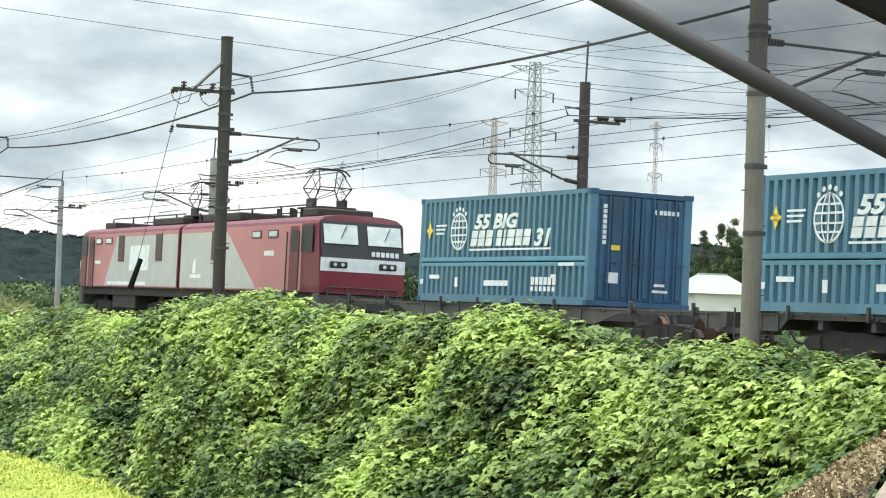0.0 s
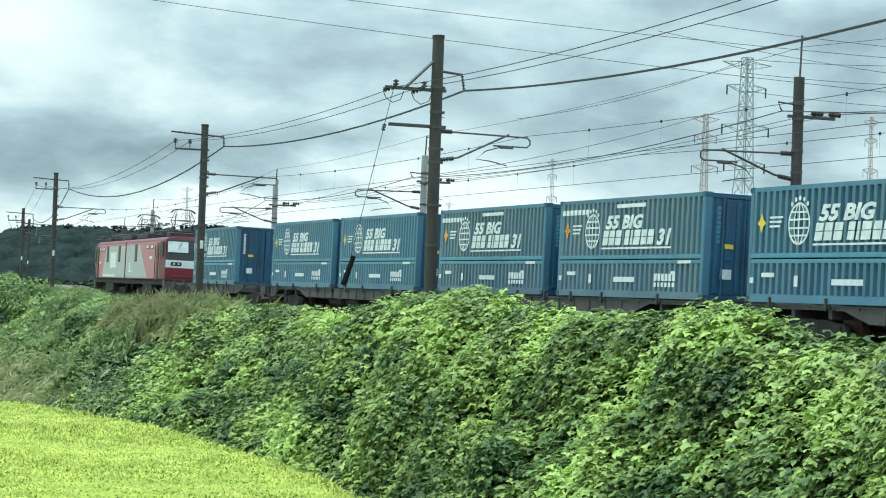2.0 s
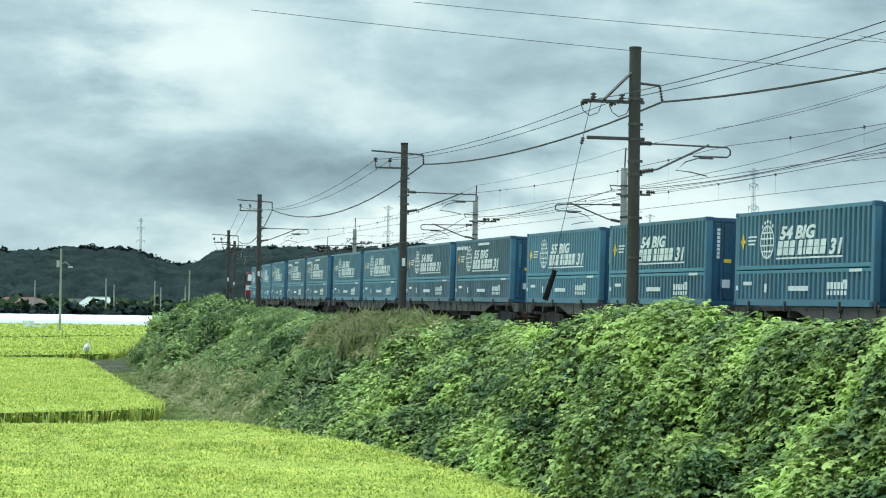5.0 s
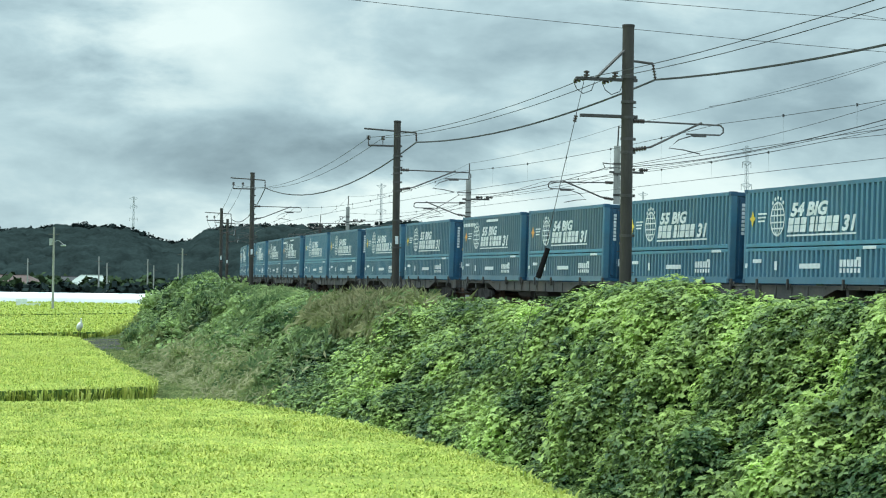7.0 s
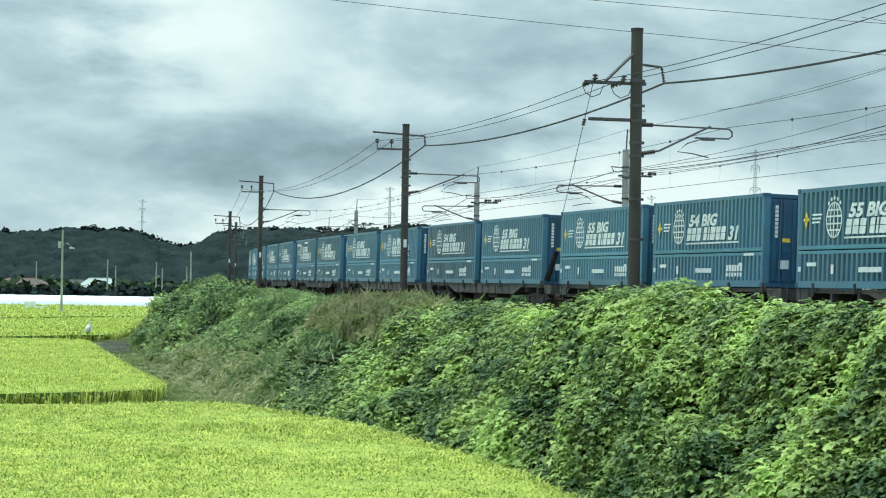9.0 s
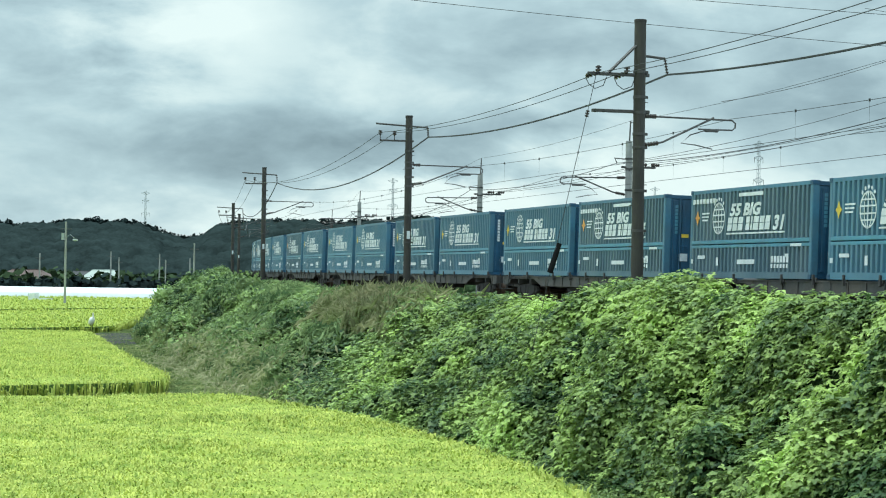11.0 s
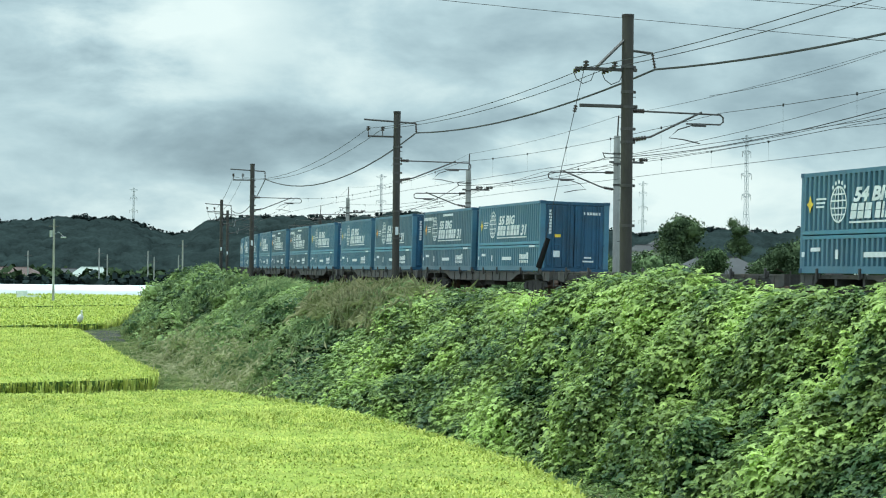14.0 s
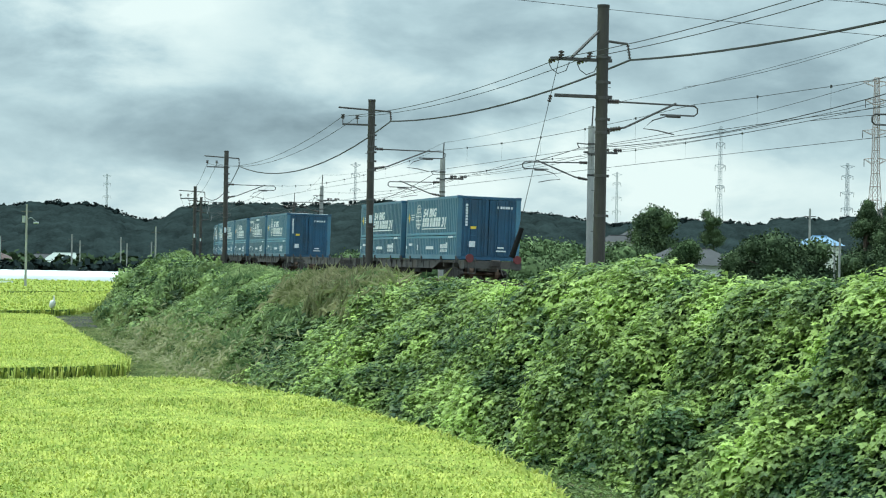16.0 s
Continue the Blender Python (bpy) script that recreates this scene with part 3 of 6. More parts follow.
# ---------------------------------------------------------------- rice fields
def rice_field(name, corners, spacing, blade, label, seed):
    """corners: outline of the field; upright leaf blades over a solid stand."""
    cs = np.array(corners, float)
    bm = bmesh.new()
    top = [bm.verts.new((x, y, RICE_Z - 0.12)) for x, y in cs]
    low = [bm.verts.new((x, y, GROUND_Z + 0.02)) for x, y in cs]
    bm.faces.new(top)
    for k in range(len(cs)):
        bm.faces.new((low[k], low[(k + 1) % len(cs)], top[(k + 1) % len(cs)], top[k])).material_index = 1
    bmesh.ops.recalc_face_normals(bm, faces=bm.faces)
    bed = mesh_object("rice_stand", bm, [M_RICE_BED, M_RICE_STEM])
    rng = np.random.RandomState(seed)
    lo, hi = cs.min(0), cs.max(0)
    gx, gy = np.meshgrid(np.arange(lo[0], hi[0], spacing), np.arange(lo[1], hi[1], spacing * 1.15))
    p = np.stack([gx.ravel(), gy.ravel()], 1)
    p = p + rng.normal(0, spacing * 0.18, p.shape)
    inside = np.zeros(len(p), bool)
    for k in range(len(cs)):
        (x0, y0), (x1, y1) = cs[k], cs[(k + 1) % len(cs)]
        cross = (y0 > p[:, 1]) != (y1 > p[:, 1])
        inside ^= cross & (p[:, 0] < (x1 - x0) * (p[:, 1] - y0) / (y1 - y0 + 1e-12) + x0)
    p = np.repeat(p[inside], blade[2], 0)
    k = len(p)
    ang, lean = rng.uniform(0, 6.283, k), rng.uniform(0.4, 1.5, k)
    d = np.stack([np.cos(ang), np.sin(ang), 0 * ang], 1)
    side = np.stack([-np.sin(ang), np.cos(ang), 0 * ang], 1) * blade[1] * 0.5
    patch = 0.10 * value_noise(p[:, 0] * 0.3, p[:, 1] * 0.3, seed)
    root = np.concatenate([p + rng.normal(0, 0.05, p.shape), np.full((k, 1), RICE_Z - 0.16)], 1)
    hgt = (blade[0] * rng.uniform(0.6, 1.05, k) + patch)[:, None]
    mid = root + d * (lean * 0.35)[:, None] * blade[0] + np.array((0, 0, 1.0)) * hgt
    end = mid + d * (lean * 0.55)[:, None] * blade[0] - np.array((0, 0, 1.0)) * blade[0] * (lean * 0.4 - 0.1)[:, None]
    v = np.stack([root - side, root + side, mid + side, mid - side, end], 1).reshape(-1, 3)
    # stems standing along the field's edges
    for q in range(len(cs)):
        a, b = cs[q], cs[(q + 1) % len(cs)]
        m = int(np.linalg.norm(b - a) / (spacing * 0.05))
        e = a + (b - a) * rng.rand(m, 1) + rng.normal(0, 0.09, (m, 2))
        ang = rng.uniform(0, 6.283, m)
        d = np.stack([np.cos(ang), np.sin(ang), 0 * ang], 1)
        side = np.stack([-np.sin(ang), np.cos(ang), 0 * ang], 1) * blade[1] * 0.6
        root = np.concatenate([e, np.full((m, 1), GROUND_Z)], 1)
        mid = root + d * rng.uniform(0.0, 0.25, (m, 1)) + np.array((0, 0, 1.0)) * ((RICE_Z - GROUND_Z) * rng.uniform(0.5, 1.0, m))[:, None]
        end = mid + d * 0.16 + np.array((0, 0, 1.0)) * rng.uniform(-0.1, 0.12, (m, 1))
        v = np.concatenate([v, np.stack([root - side, root + side, mid + side, mid - side, end], 1).reshape(-1, 3)])
        k += m
    i = np.arange(k) * 5
    f = np.concatenate([np.stack([i, i + 1, i + 2], 1), np.stack([i, i + 2, i + 3], 1), np.stack([i + 3, i + 2, i + 4], 1)])
    ob = raw_object(name, v, f, M_RICE)
    tagged(ob, label, "rice", kind="stuff")
    tagged(bed, "dense stand of rice stems under the ears", "rice", kind="stuff")


def foot(s, n):
    x, y, _ = along(s, n)
    return float(x), float(y)


rice_field("near_rice", [(-40, 26), foot(-34, 13.5), foot(-20, 10.9), foot(-15, 9.8), foot(-11.4, 9.0), foot(-6.6, 8.5), foot(0, 8.4), foot(6, 8.6), foot(11.5, 9.2), foot(17, 10.1), (-8.0, 74.7), (-11.5, 74.5), (-16, 72.3), (-40, 64)], 0.20, (0.17, 0.055, 4),
           "yellow-green ripening rice in a flat paddy field", 31)
rice_field("middle_rice", [(-42, 72), (-17.4, 80), (-13.4, 83), (-12.2, 85), (-12.8, 90), (-15.9, 102), (-19.2, 116), (-26.3, 147), (-33, 150.5), (-60, 153)], 0.30, (0.18, 0.055, 4), "yellow-green rice beyond a dark field edge", 32)
rice_field("far_rice", [(-80, 150), (-34, 156.5), (-27.6, 166), (-30, 190), (-35.5, 240), (-60, 190), (-80, 180)], 0.8, (0.25, 0.12, 4), "distant strip of bright ripening rice", 33)
rice_field("farthest_rice", [(-110, 200), (-62, 205), (-37, 254), (-42, 330), (-110, 330)], 1.4, (0.28, 0.18, 3), "thin far band of rice before the greenhouses", 34)


# ---------------------------------------------------------------- lettering
def word(text, size, shear=0.0, bold=0.0, align="LEFT"):
    """A flat mesh of a word in the built-in font, facing the -X side."""
    cu = bpy.data.curves.new("word", "FONT")
    cu.body, cu.size, cu.shear, cu.offset, cu.extrude, cu.align_x = text, size, shear, bold, 0.002, align
    cu.resolution_u = 2
    ob = new("word", cu)
    bpy.context.view_layer.update()
    me = bpy.data.meshes.new_from_object(ob.evaluated_get(bpy.context.evaluated_depsgraph_get()))
    bm = bmesh.new()
    bm.from_mesh(me)
    bpy.data.objects.remove(ob)
    bpy.data.meshes.remove(me)
    bpy.data.curves.remove(cu)
    bm.transform(Matrix(((0, 0, -1, 0), (-1, 0, 0, 0), (0, 1, 0, 0), (0, 0, 0, 1))))
    return bm


def slab(bm, pts, x, thick=0.004):
    """A flat plate through (y, z) points, standing proud towards -X."""
    a = [bm.verts.new((x, y, z)) for y, z in pts]
    b = [bm.verts.new((x - thick, y, z)) for y, z in pts]
    n = len(pts)
    bm.faces.new(a), bm.faces.new(b)
    for k in range(n):
        bm.faces.new((a[k], a[(k + 1) % n], b[(k + 1) % n], b[k]))
    bmesh.ops.recalc_face_normals(bm, faces=bm.faces)


def bar(bm, y0, y1, z0, z1, x=-1.252, lean=0.0, thick=0.004):
    d = lean * (z1 - z0)
    slab(bm, ((y0, z0), (y1, z0), (y1 - d, z1), (y0 - d, z1)), x, thick)


# ---------------------------------------------------------------- containers
LC = 8.6


def wave_wall(bm, y0, y1, z0, z1, pitch=0.277, depth=0.085, x=-1.165):
    n = max(1, round((y1 - y0) / pitch))
    p = (y1 - y0) / n
    ys = []
    for k in range(n):
        b = y0 + k * p
        ys += [(b, 0), (b + 0.34 * p, 0), (b + 0.46 * p, 1), (b + 0.88 * p, 1)]
    ys.append((y1, 0))
    prev = None
    for y, o in ys:
        a, c = bm.verts.new((x - depth * o, y, z0)), bm.verts.new((x - depth * o, y, z1))
        if prev:
            bm.faces.new((prev[0], prev[1], c, a))
        prev = (a, c)


def ring(bm, cy, cz, ry, rz, w, x=-1.252, seg=28, a0=0.0, a1=6.2832):
    prev = None
    for k in range(seg + 1):
        a = a0 + (a1 - a0) * k / seg
        i = bm.verts.new((x, cy + (ry - w) * math.cos(a), cz + (rz - w) * math.sin(a)))
        o = bm.verts.new((x, cy + ry * math.cos(a), cz + rz * math.sin(a)))
        if prev:
            bm.faces.new((prev[0], prev[1], o, i))
        prev = (i, o)


def globe(bm):
    cy, cz, ry, rz = 2.08, 1.74, 0.46, 0.47
    ring(bm, cy, cz, ry, rz, 0.05)
    ring(bm, cy, cz, ry * 0.5, rz, 0.04)
    bar(bm, cy - 0.02, cy + 0.02, cz - rz, cz + rz)
    for q in (-0.55, -0.2, 0.2, 0.55):
        half = ry * math.sqrt(1 - q * q)
        bar(bm, cy - half, cy + half, cz + q * rz - 0.02, cz + q * rz + 0.02)
    for a in (50, 70, 90, 110, 130):
        c, s = math.cos(radians(a)), math.sin(radians(a))
        ring(bm, cy + 0.52 * c, cz + 0.57 * s, 0.055, 0.055, 0.053, seg=8)


def brand_bars(bm):
    """The unlettered brand word: leaning blocks of its size."""
    y = 1.42
    for width in (0.39, 0.38, 0.41, 0, 0.34, 0.19, 0.44, 0.38, 0.40):
        if not width:
            y -= 0.14
            continue
        bar(bm, y, y - width + 0.075, 1.36, 1.552, lean=0.22)
        bar(bm, y - 0.045, y - width + 0.04, 1.568, 1.745, lean=0.22)
        y -= width


def container_proto(size_word, sticker, extra_top, paint=M_BLUE):
    root = new("shipping_container")
    side = bmesh.new()
    wave_wall(side, -LC / 2 + 0.16, LC / 2 - 0.16, 1.10, 2.50)
    wave_wall(side, -LC / 2 + 0.16, LC / 2 - 0.16, 0.17, 0.88)
    wall = part("side_wall", side, paint, root)
    far = new("side_wall", wall.data)
    far.parent, far.matrix_basis = root, pose(0, 0, 0, 0, 0, 180)
    for name, z0, z1, x in (("top_rail", 2.50, 2.60, 1.245), ("bottom_rail", 0.0, 0.18, 1.245)):
        for sgn in (-1, 1):
            bm = made(box, *sorted((sgn * (x - 0.08), sgn * x)), -LC / 2 + 0.1, LC / 2 - 0.1, z0, z1)
            part(name, bm, paint if name == "bottom_rail" else M_POST, root)
    for sgn in (-1, 1):
        bm = bmesh.new()
        x0, x1 = sorted((sgn * 1.19, sgn * 1.249))
        box(bm, x0, x1, -LC / 2 + 0.14, LC / 2 - 0.14, 0.99, 1.10, bevel=0.012)
        box(bm, x0 + 0.004, x1 - 0.004, -LC / 2 + 0.14, LC / 2 - 0.14, 0.87, 0.965, bevel=0.012)
        part("door_band", bm, M_BLUE_L, root, "pale blue folding-door seam band")
    for sx in (-1, 1):
        for sy in (-1, 1):
            bm = bmesh.new()
            box(bm, *sorted((sx * 1.05, sx * 1.245)), *sorted((sy * (LC / 2 - 0.17), sy * LC / 2)), 0.0, 2.6, bevel=0.02)
            post = part("corner_post", bm, M_POST, root)
            for z in (0.0, 2.49):
                bm = made(box, *sorted((sx * 1.06, sx * 1.256)), *sorted((sy * (LC / 2 - 0.15), sy * (LC / 2 + 0.01))), z, z + 0.12)
                part("corner_casting", bm, M_BLUE_D, post)
    bm = bmesh.new()
    box(bm, -1.2, 1.2, -LC / 2 + 0.08, LC / 2 - 0.08, 2.56, 2.605, bevel=0.01)
    for k in range(14):
        y = -LC / 2 + 0.5 + k * (LC - 1.0) / 13
        box(bm, -1.1, 1.1, y - 0.12, y + 0.12, 2.605, 2.62)
    part("roof", bm, M_ROOF, root, "pale weathered roof sheet")
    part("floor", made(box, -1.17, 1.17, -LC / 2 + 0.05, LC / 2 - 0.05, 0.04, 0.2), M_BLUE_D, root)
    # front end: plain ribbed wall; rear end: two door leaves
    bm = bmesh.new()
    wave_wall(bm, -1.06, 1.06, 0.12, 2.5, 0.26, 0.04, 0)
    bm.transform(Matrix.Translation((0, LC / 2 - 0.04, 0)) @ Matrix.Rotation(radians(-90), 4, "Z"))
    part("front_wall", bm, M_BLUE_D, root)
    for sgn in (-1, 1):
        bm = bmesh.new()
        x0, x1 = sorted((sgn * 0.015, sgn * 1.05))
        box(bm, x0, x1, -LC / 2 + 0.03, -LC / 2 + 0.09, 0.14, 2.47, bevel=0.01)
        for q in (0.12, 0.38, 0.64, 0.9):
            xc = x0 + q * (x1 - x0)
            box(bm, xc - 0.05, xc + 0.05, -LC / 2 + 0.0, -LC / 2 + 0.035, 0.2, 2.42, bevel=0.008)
        door = part("door", bm, M_BLUE_D, root, "deep blue ribbed end door, darkened further for shade")
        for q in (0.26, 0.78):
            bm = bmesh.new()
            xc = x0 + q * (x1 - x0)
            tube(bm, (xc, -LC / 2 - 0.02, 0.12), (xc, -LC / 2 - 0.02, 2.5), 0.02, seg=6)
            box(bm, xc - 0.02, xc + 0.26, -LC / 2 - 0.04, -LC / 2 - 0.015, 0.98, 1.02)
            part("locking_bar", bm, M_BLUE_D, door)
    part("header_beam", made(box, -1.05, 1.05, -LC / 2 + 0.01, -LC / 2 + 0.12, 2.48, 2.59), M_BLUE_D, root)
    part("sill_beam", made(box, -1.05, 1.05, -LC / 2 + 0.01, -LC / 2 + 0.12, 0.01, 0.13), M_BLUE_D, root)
    # markings on the long sides and the doors
    marks = bmesh.new()
    globe(marks)
    part("globe_emblem", marks, M_WHITE, root, "white wire globe emblem")
    bm = word(size_word, 0.47, 0.25, 0.021)
    bm.transform(Matrix.Translation((-1.254, 1.26, 1.80)) @ Matrix.Diagonal((1, 1.62, 1, 1)))
    part("size_lettering", bm, M_WHITE, root, "white slanted size lettering")
    bm = word("31", 0.54, 0.25, 0.021)
    bm.transform(Matrix.Translation((-1.254, -1.78, 1.36)) @ Matrix.Diagonal((1, 1.45, 1, 1)))
    part("length_lettering", bm, M_WHITE, root, "white slanted length number")
    part("brand_lettering", made(brand_bars), M_WHITE, root, "white slanted blocks of a brand word")
    part("underline", made(bar, 1.46, -2.6, 1.255, 1.30), M_WHITE, root)
    bm = bmesh.new()
    for a in range(4):
        c, s = math.cos(radians(90 * a)), math.sin(radians(90 * a))
        slab(bm, [(3.72 + 0.19 * c, 1.78 + 0.23 * s), (3.72 - 0.09 * s + 0.05 * c, 1.78 + 0.09 * c + 0.05 * s), (3.72, 1.78), (3.72 + 0.09 * s + 0.05 * c, 1.78 - 0.09 * c + 0.05 * s)], -1.252)
    part("hazard_sticker", bm, sticker, root, "diamond-shaped warning sticker")
    bm = bmesh.new()
    for k, z in enumerate((1.88, 1.78, 1.68)):
        bar(bm, 3.36, 2.78 + 0.06 * k, z, z + 0.045)
    part("notice_lines", bm, M_WHITE, root)
    for y0, y1, z0, z1 in ((0.62, -0.62, 0.40, 0.53), (3.62, 3.05, 0.56, 0.66), (2.18, 2.02, 0.36, 0.60), (-2.9, -2.66, 0.60, 0.68), (4.15, 3.98, 0.42, 0.55), (-3.0, -3.7, 0.875, 0.95)):
        part("notice_plate", made(bar, y0, y1, z0, z1, -1.2535), M_WHITE, root)
    bm = bmesh.new()
    for k in range(6):
        bar(bm, -1.75 - 0.2 * k, -1.9 - 0.2 * k, 0.44, 0.62)
        bar(bm, -1.75 - 0.2 * k, -1.87 - 0.2 * k, 0.29, 0.40)
    part("number_marking", bm, M_WHITE, root, "white bars of an unreadable number")
    if extra_top:
        bm = bmesh.new()
        for k in range(7):
            bar(bm, 4.1 - 0.26 * k, 3.9 - 0.26 * k, 2.20, 2.34)
        part("owner_bars", bm, M_WHITE, root)
        part("notice_plate", made(bar, 0.6, -1.1, 2.33, 2.43, -1.2535), M_WHITE, root)
    bm = bmesh.new()
    for k in range(1, 6):
        box(bm, 0.33 + 0.1 * k, 0.41 + 0.1 * k, -LC / 2 - 0.003, -LC / 2 + 0.001, 2.12, 2.22)
    part("door_mark", made(box, 0.28, 0.36, -LC / 2 - 0.003, -LC / 2 + 0.001, 2.12, 2.22), M_WHITE, root)
    part("door_lettering", bm, M_WHITE, root)
    bm = bmesh.new()
    for k in range(8):
        box(bm, -0.93, -0.84, -LC / 2 - 0.003, -LC / 2 + 0.001, 1.38 + 0.115 * k, 1.47 + 0.115 * k)
    part("column_lettering", bm, M_BLUE_L if extra_top else M_WHITE, root)
    for x0, x1, z0, z1, m in ((-0.72, -0.50, 1.26, 1.37, M_YELLOW), (-0.80, -0.52, 0.52, 0.76, M_WHITE), (0.36, 0.62, 0.50, 0.56, M_WHITE), (0.30, 0.70, 0.36, 0.42, M_WHITE)):
        part("door_plate", made(box, x0, x1, -LC / 2 - 0.006, -LC / 2 - 0.001, z0, z1), m, root)
    # full width: everything but the near wall reaches further across the wagon
    far.matrix_basis = pose(0.2, 0, 0, 0, 0, 180)
    for ob in root.children_recursive:
        if ob.data is not wall.data:
            for v in ob.data.vertices:
                v.co.x = v.co.x + 0.08 * (v.co.x + 1.245)
    tagged(root, "blue corrugated steel freight container riding on a flat wagon" if paint is M_BLUE else "dusty grey-blue corrugated freight container riding on a flat wagon", "container", "containers on the train")
    return root


# ---------------------------------------------------------------- flat wagons
def wheelset(bm, y, r=0.43):
    for x in (-0.55, 0.55):
        tube(bm, (x - 0.065, y, r), (x + 0.065, y, r), r, seg=20)
        tube(bm, (x + (0.09 if x < 0 else -0.09), y, r), (x + (0.065 if x < 0 else -0.065), y, r), r + 0.025, seg=20)
    tube(bm, (-0.85, y, r), (0.85, y, r), 0.08, seg=8)


def bogie(root, y):
    bm = bmesh.new()
    for x in (-0.92, 0.92):
        slab(bm, [(y - 1.35, 0.42), (y - 1.2, 0.30), (y - 0.75, 0.32), (y - 0.45, 0.22), (y + 0.45, 0.22), (y + 0.75, 0.32), (y + 1.2, 0.30), (y + 1.35, 0.42), (y + 1.2, 0.58), (y + 0.4, 0.66), (y - 0.4, 0.66), (y - 1.2, 0.58)],
             x + 0.06, 0.12)
        for q in (-0.95, 0.95):
            box(bm, x - 0.12, x + 0.12, y + q - 0.17, y + q + 0.17, 0.30, 0.56, bevel=0.03)
        for q in (-0.16, 0.16):
            tube(bm, (x, y + q, 0.24), (x, y + q, 0.62), 0.09, seg=8)
    box(bm, -0.9, 0.9, y - 0.25, y + 0.25, 0.42, 0.66, bevel=0.03)
    b = part("bogie", bm, M_UNDERGEAR, root, "dark cast steel bogie")
    for q in (-0.95, 0.95):
        part("wheelset", made(wheelset, y + q), M_RAIL, b)


def wagon_proto():
    root = new("flat_wagon")
    half = 9.6
    for sgn in (-1, 1):
        bm = bmesh.new()
        pts = [(-half, 0.62), (-9.0, 0.62), (-8.7, 0.86), (-5.6, 0.86), (-4.6, 0.60), (4.6, 0.60), (5.6, 0.86), (8.7, 0.86), (9.0, 0.62), (half, 0.62), (half, 0.96), (-half, 0.96)]
        slab(bm, pts, sgn * 1.16 + 0.02, 0.04)
        for z0, z1, w in ((0.92, 0.965, 0.09),):
            box(bm, *sorted((sgn * 1.08, sgn * (1.17 + w * 0.3))), -half, half, z0, z1)
        for k in range(19):
            y = -9 + k
            lo = 0.62 if abs(y) < 4.6 or abs(y) > 8.9 else 0.88
            box(bm, *sorted((sgn * 1.17, sgn * 1.21)), y - 0.03, y + 0.03, lo, 0.93)
        part("side_sill", bm, M_FRAME, root, "grey brown deep wagon side sill")
    bm = bmesh.new()
    for k in range(13):
        y = -9.3 + k * 1.55
        box(bm, -1.14, 1.14, y - 0.07, y + 0.07, 0.68, 0.95)
    box(bm, -0.22, 0.22, -half, half, 0.55, 0.9)
    part("underframe", bm, M_FRAME, root)
    for sgn in (-1, 1):
        part("end_beam", made(box, -1.2, 1.2, *sorted((sgn * 9.52, sgn * 9.7)), 0.66, 0.97), M_FRAME, root)
        bm = bmesh.new()
        box(bm, -0.12, 0.12, *sorted((sgn * 9.7, sgn * 10.1)), 0.78, 0.98, bevel=0.02)
        box(bm, -0.2, 0.2, *sorted((sgn * 9.98, sgn * 10.19)), 0.72, 1.02, bevel=0.05)
        part("coupler", bm, M_UNDERGEAR, root)
        bm = bmesh.new()
        for x in (-1.05, -0.75):
            tube(bm, (x, sgn * 9.76, 0.45), (x, sgn * 9.76, 1.05), 0.02, seg=6)
        tube(bm, (-1.05, sgn * 9.76, 0.45), (-0.75, sgn * 9.76, 0.45), 0.02, seg=6)
        part("hand_step", bm, M_FRAME, root)
        part("brake_hose", made(chain, [(0.3, sgn * 9.7, 0.75), (0.34, sgn * 9.9, 0.45), (0.32, sgn * 10.15, 0.4)], 0.03), M_UNDERGEAR, root)
        bogie(root, sgn * 7.1)
    bm = bmesh.new()
    box(bm, -1.0, -0.45, -1.7, -0.2, 0.42, 0.78, bevel=0.03)
    tube(bm, (-0.8, 0.5, 0.55), (-0.8, 2.1, 0.55), 0.19, seg=12)
    tube(bm, (-1.05, -3.6, 0.62), (-1.05, 3.6, 0.62), 0.025, seg=6)
    part("brake_gear", bm, M_UNDERGEAR, root)
    for k in range(8):
        y = (-8.6, -6.2, -2.9, -0.9, 0.9, 2.9, 6.2, 8.6)[k]
        bm = bmesh.new()
        box(bm, -1.24, -1.18, y - 0.09, y + 0.09, 0.90, 1.04, bevel=0.015)
        box(bm, -1.30, -1.23, y - 0.035, y + 0.035, 0.84, 1.12, bevel=0.01)
        part("container_latch", bm, M_STEEL, root)
    tagged(root, "grey brown skeletal flat wagon with deep side sills", "wagon", "wagons of the train")
    return root


# ---------------------------------------------------------------- locomotive
def loco_section(y0, y1, cab_end):
    """Bodyshell with shouldered roof; the cab end is raked above the waist."""
    bm = bmesh.new()
    prof = [(-1.4, 1.12), (-1.42, 1.3), (-1.42, 3.13), (-1.38, 3.22), (-1.2, 3.34), (-0.7, 3.41), (0.7, 3.41), (1.2, 3.34), (1.38, 3.22), (1.42, 3.13), (1.42, 1.3), (1.4, 1.12)]
    rake = lambda z: max(0.0, z - 2.35) * 0.30
    rings = []
    for e, y in enumerate((y0, y0 + 0.9, y1 - 0.9, y1)):
        row = []
        for x, z in prof:
            yy = y
            if e == 0 and cab_end < 0:
                yy = y + rake(z)
                x *= 0.94
            if e == 3 and cab_end > 0:
                yy = y - rake(z)
                x *= 0.94
            row.append(bm.verts.new((x, yy, z)))
        rings.append(row)
    n = len(prof)
    for a, b in zip(rings[:-1], rings[1:]):
        for k in range(n):
            bm.faces.new((a[k], a[(k + 1) % n], b[(k + 1) % n], b[k]))
    bm.faces.new(rings[0]), bm.faces.new(rings[-1])
    bmesh.ops.recalc_face_normals(bm, faces=bm.faces)
    return bm


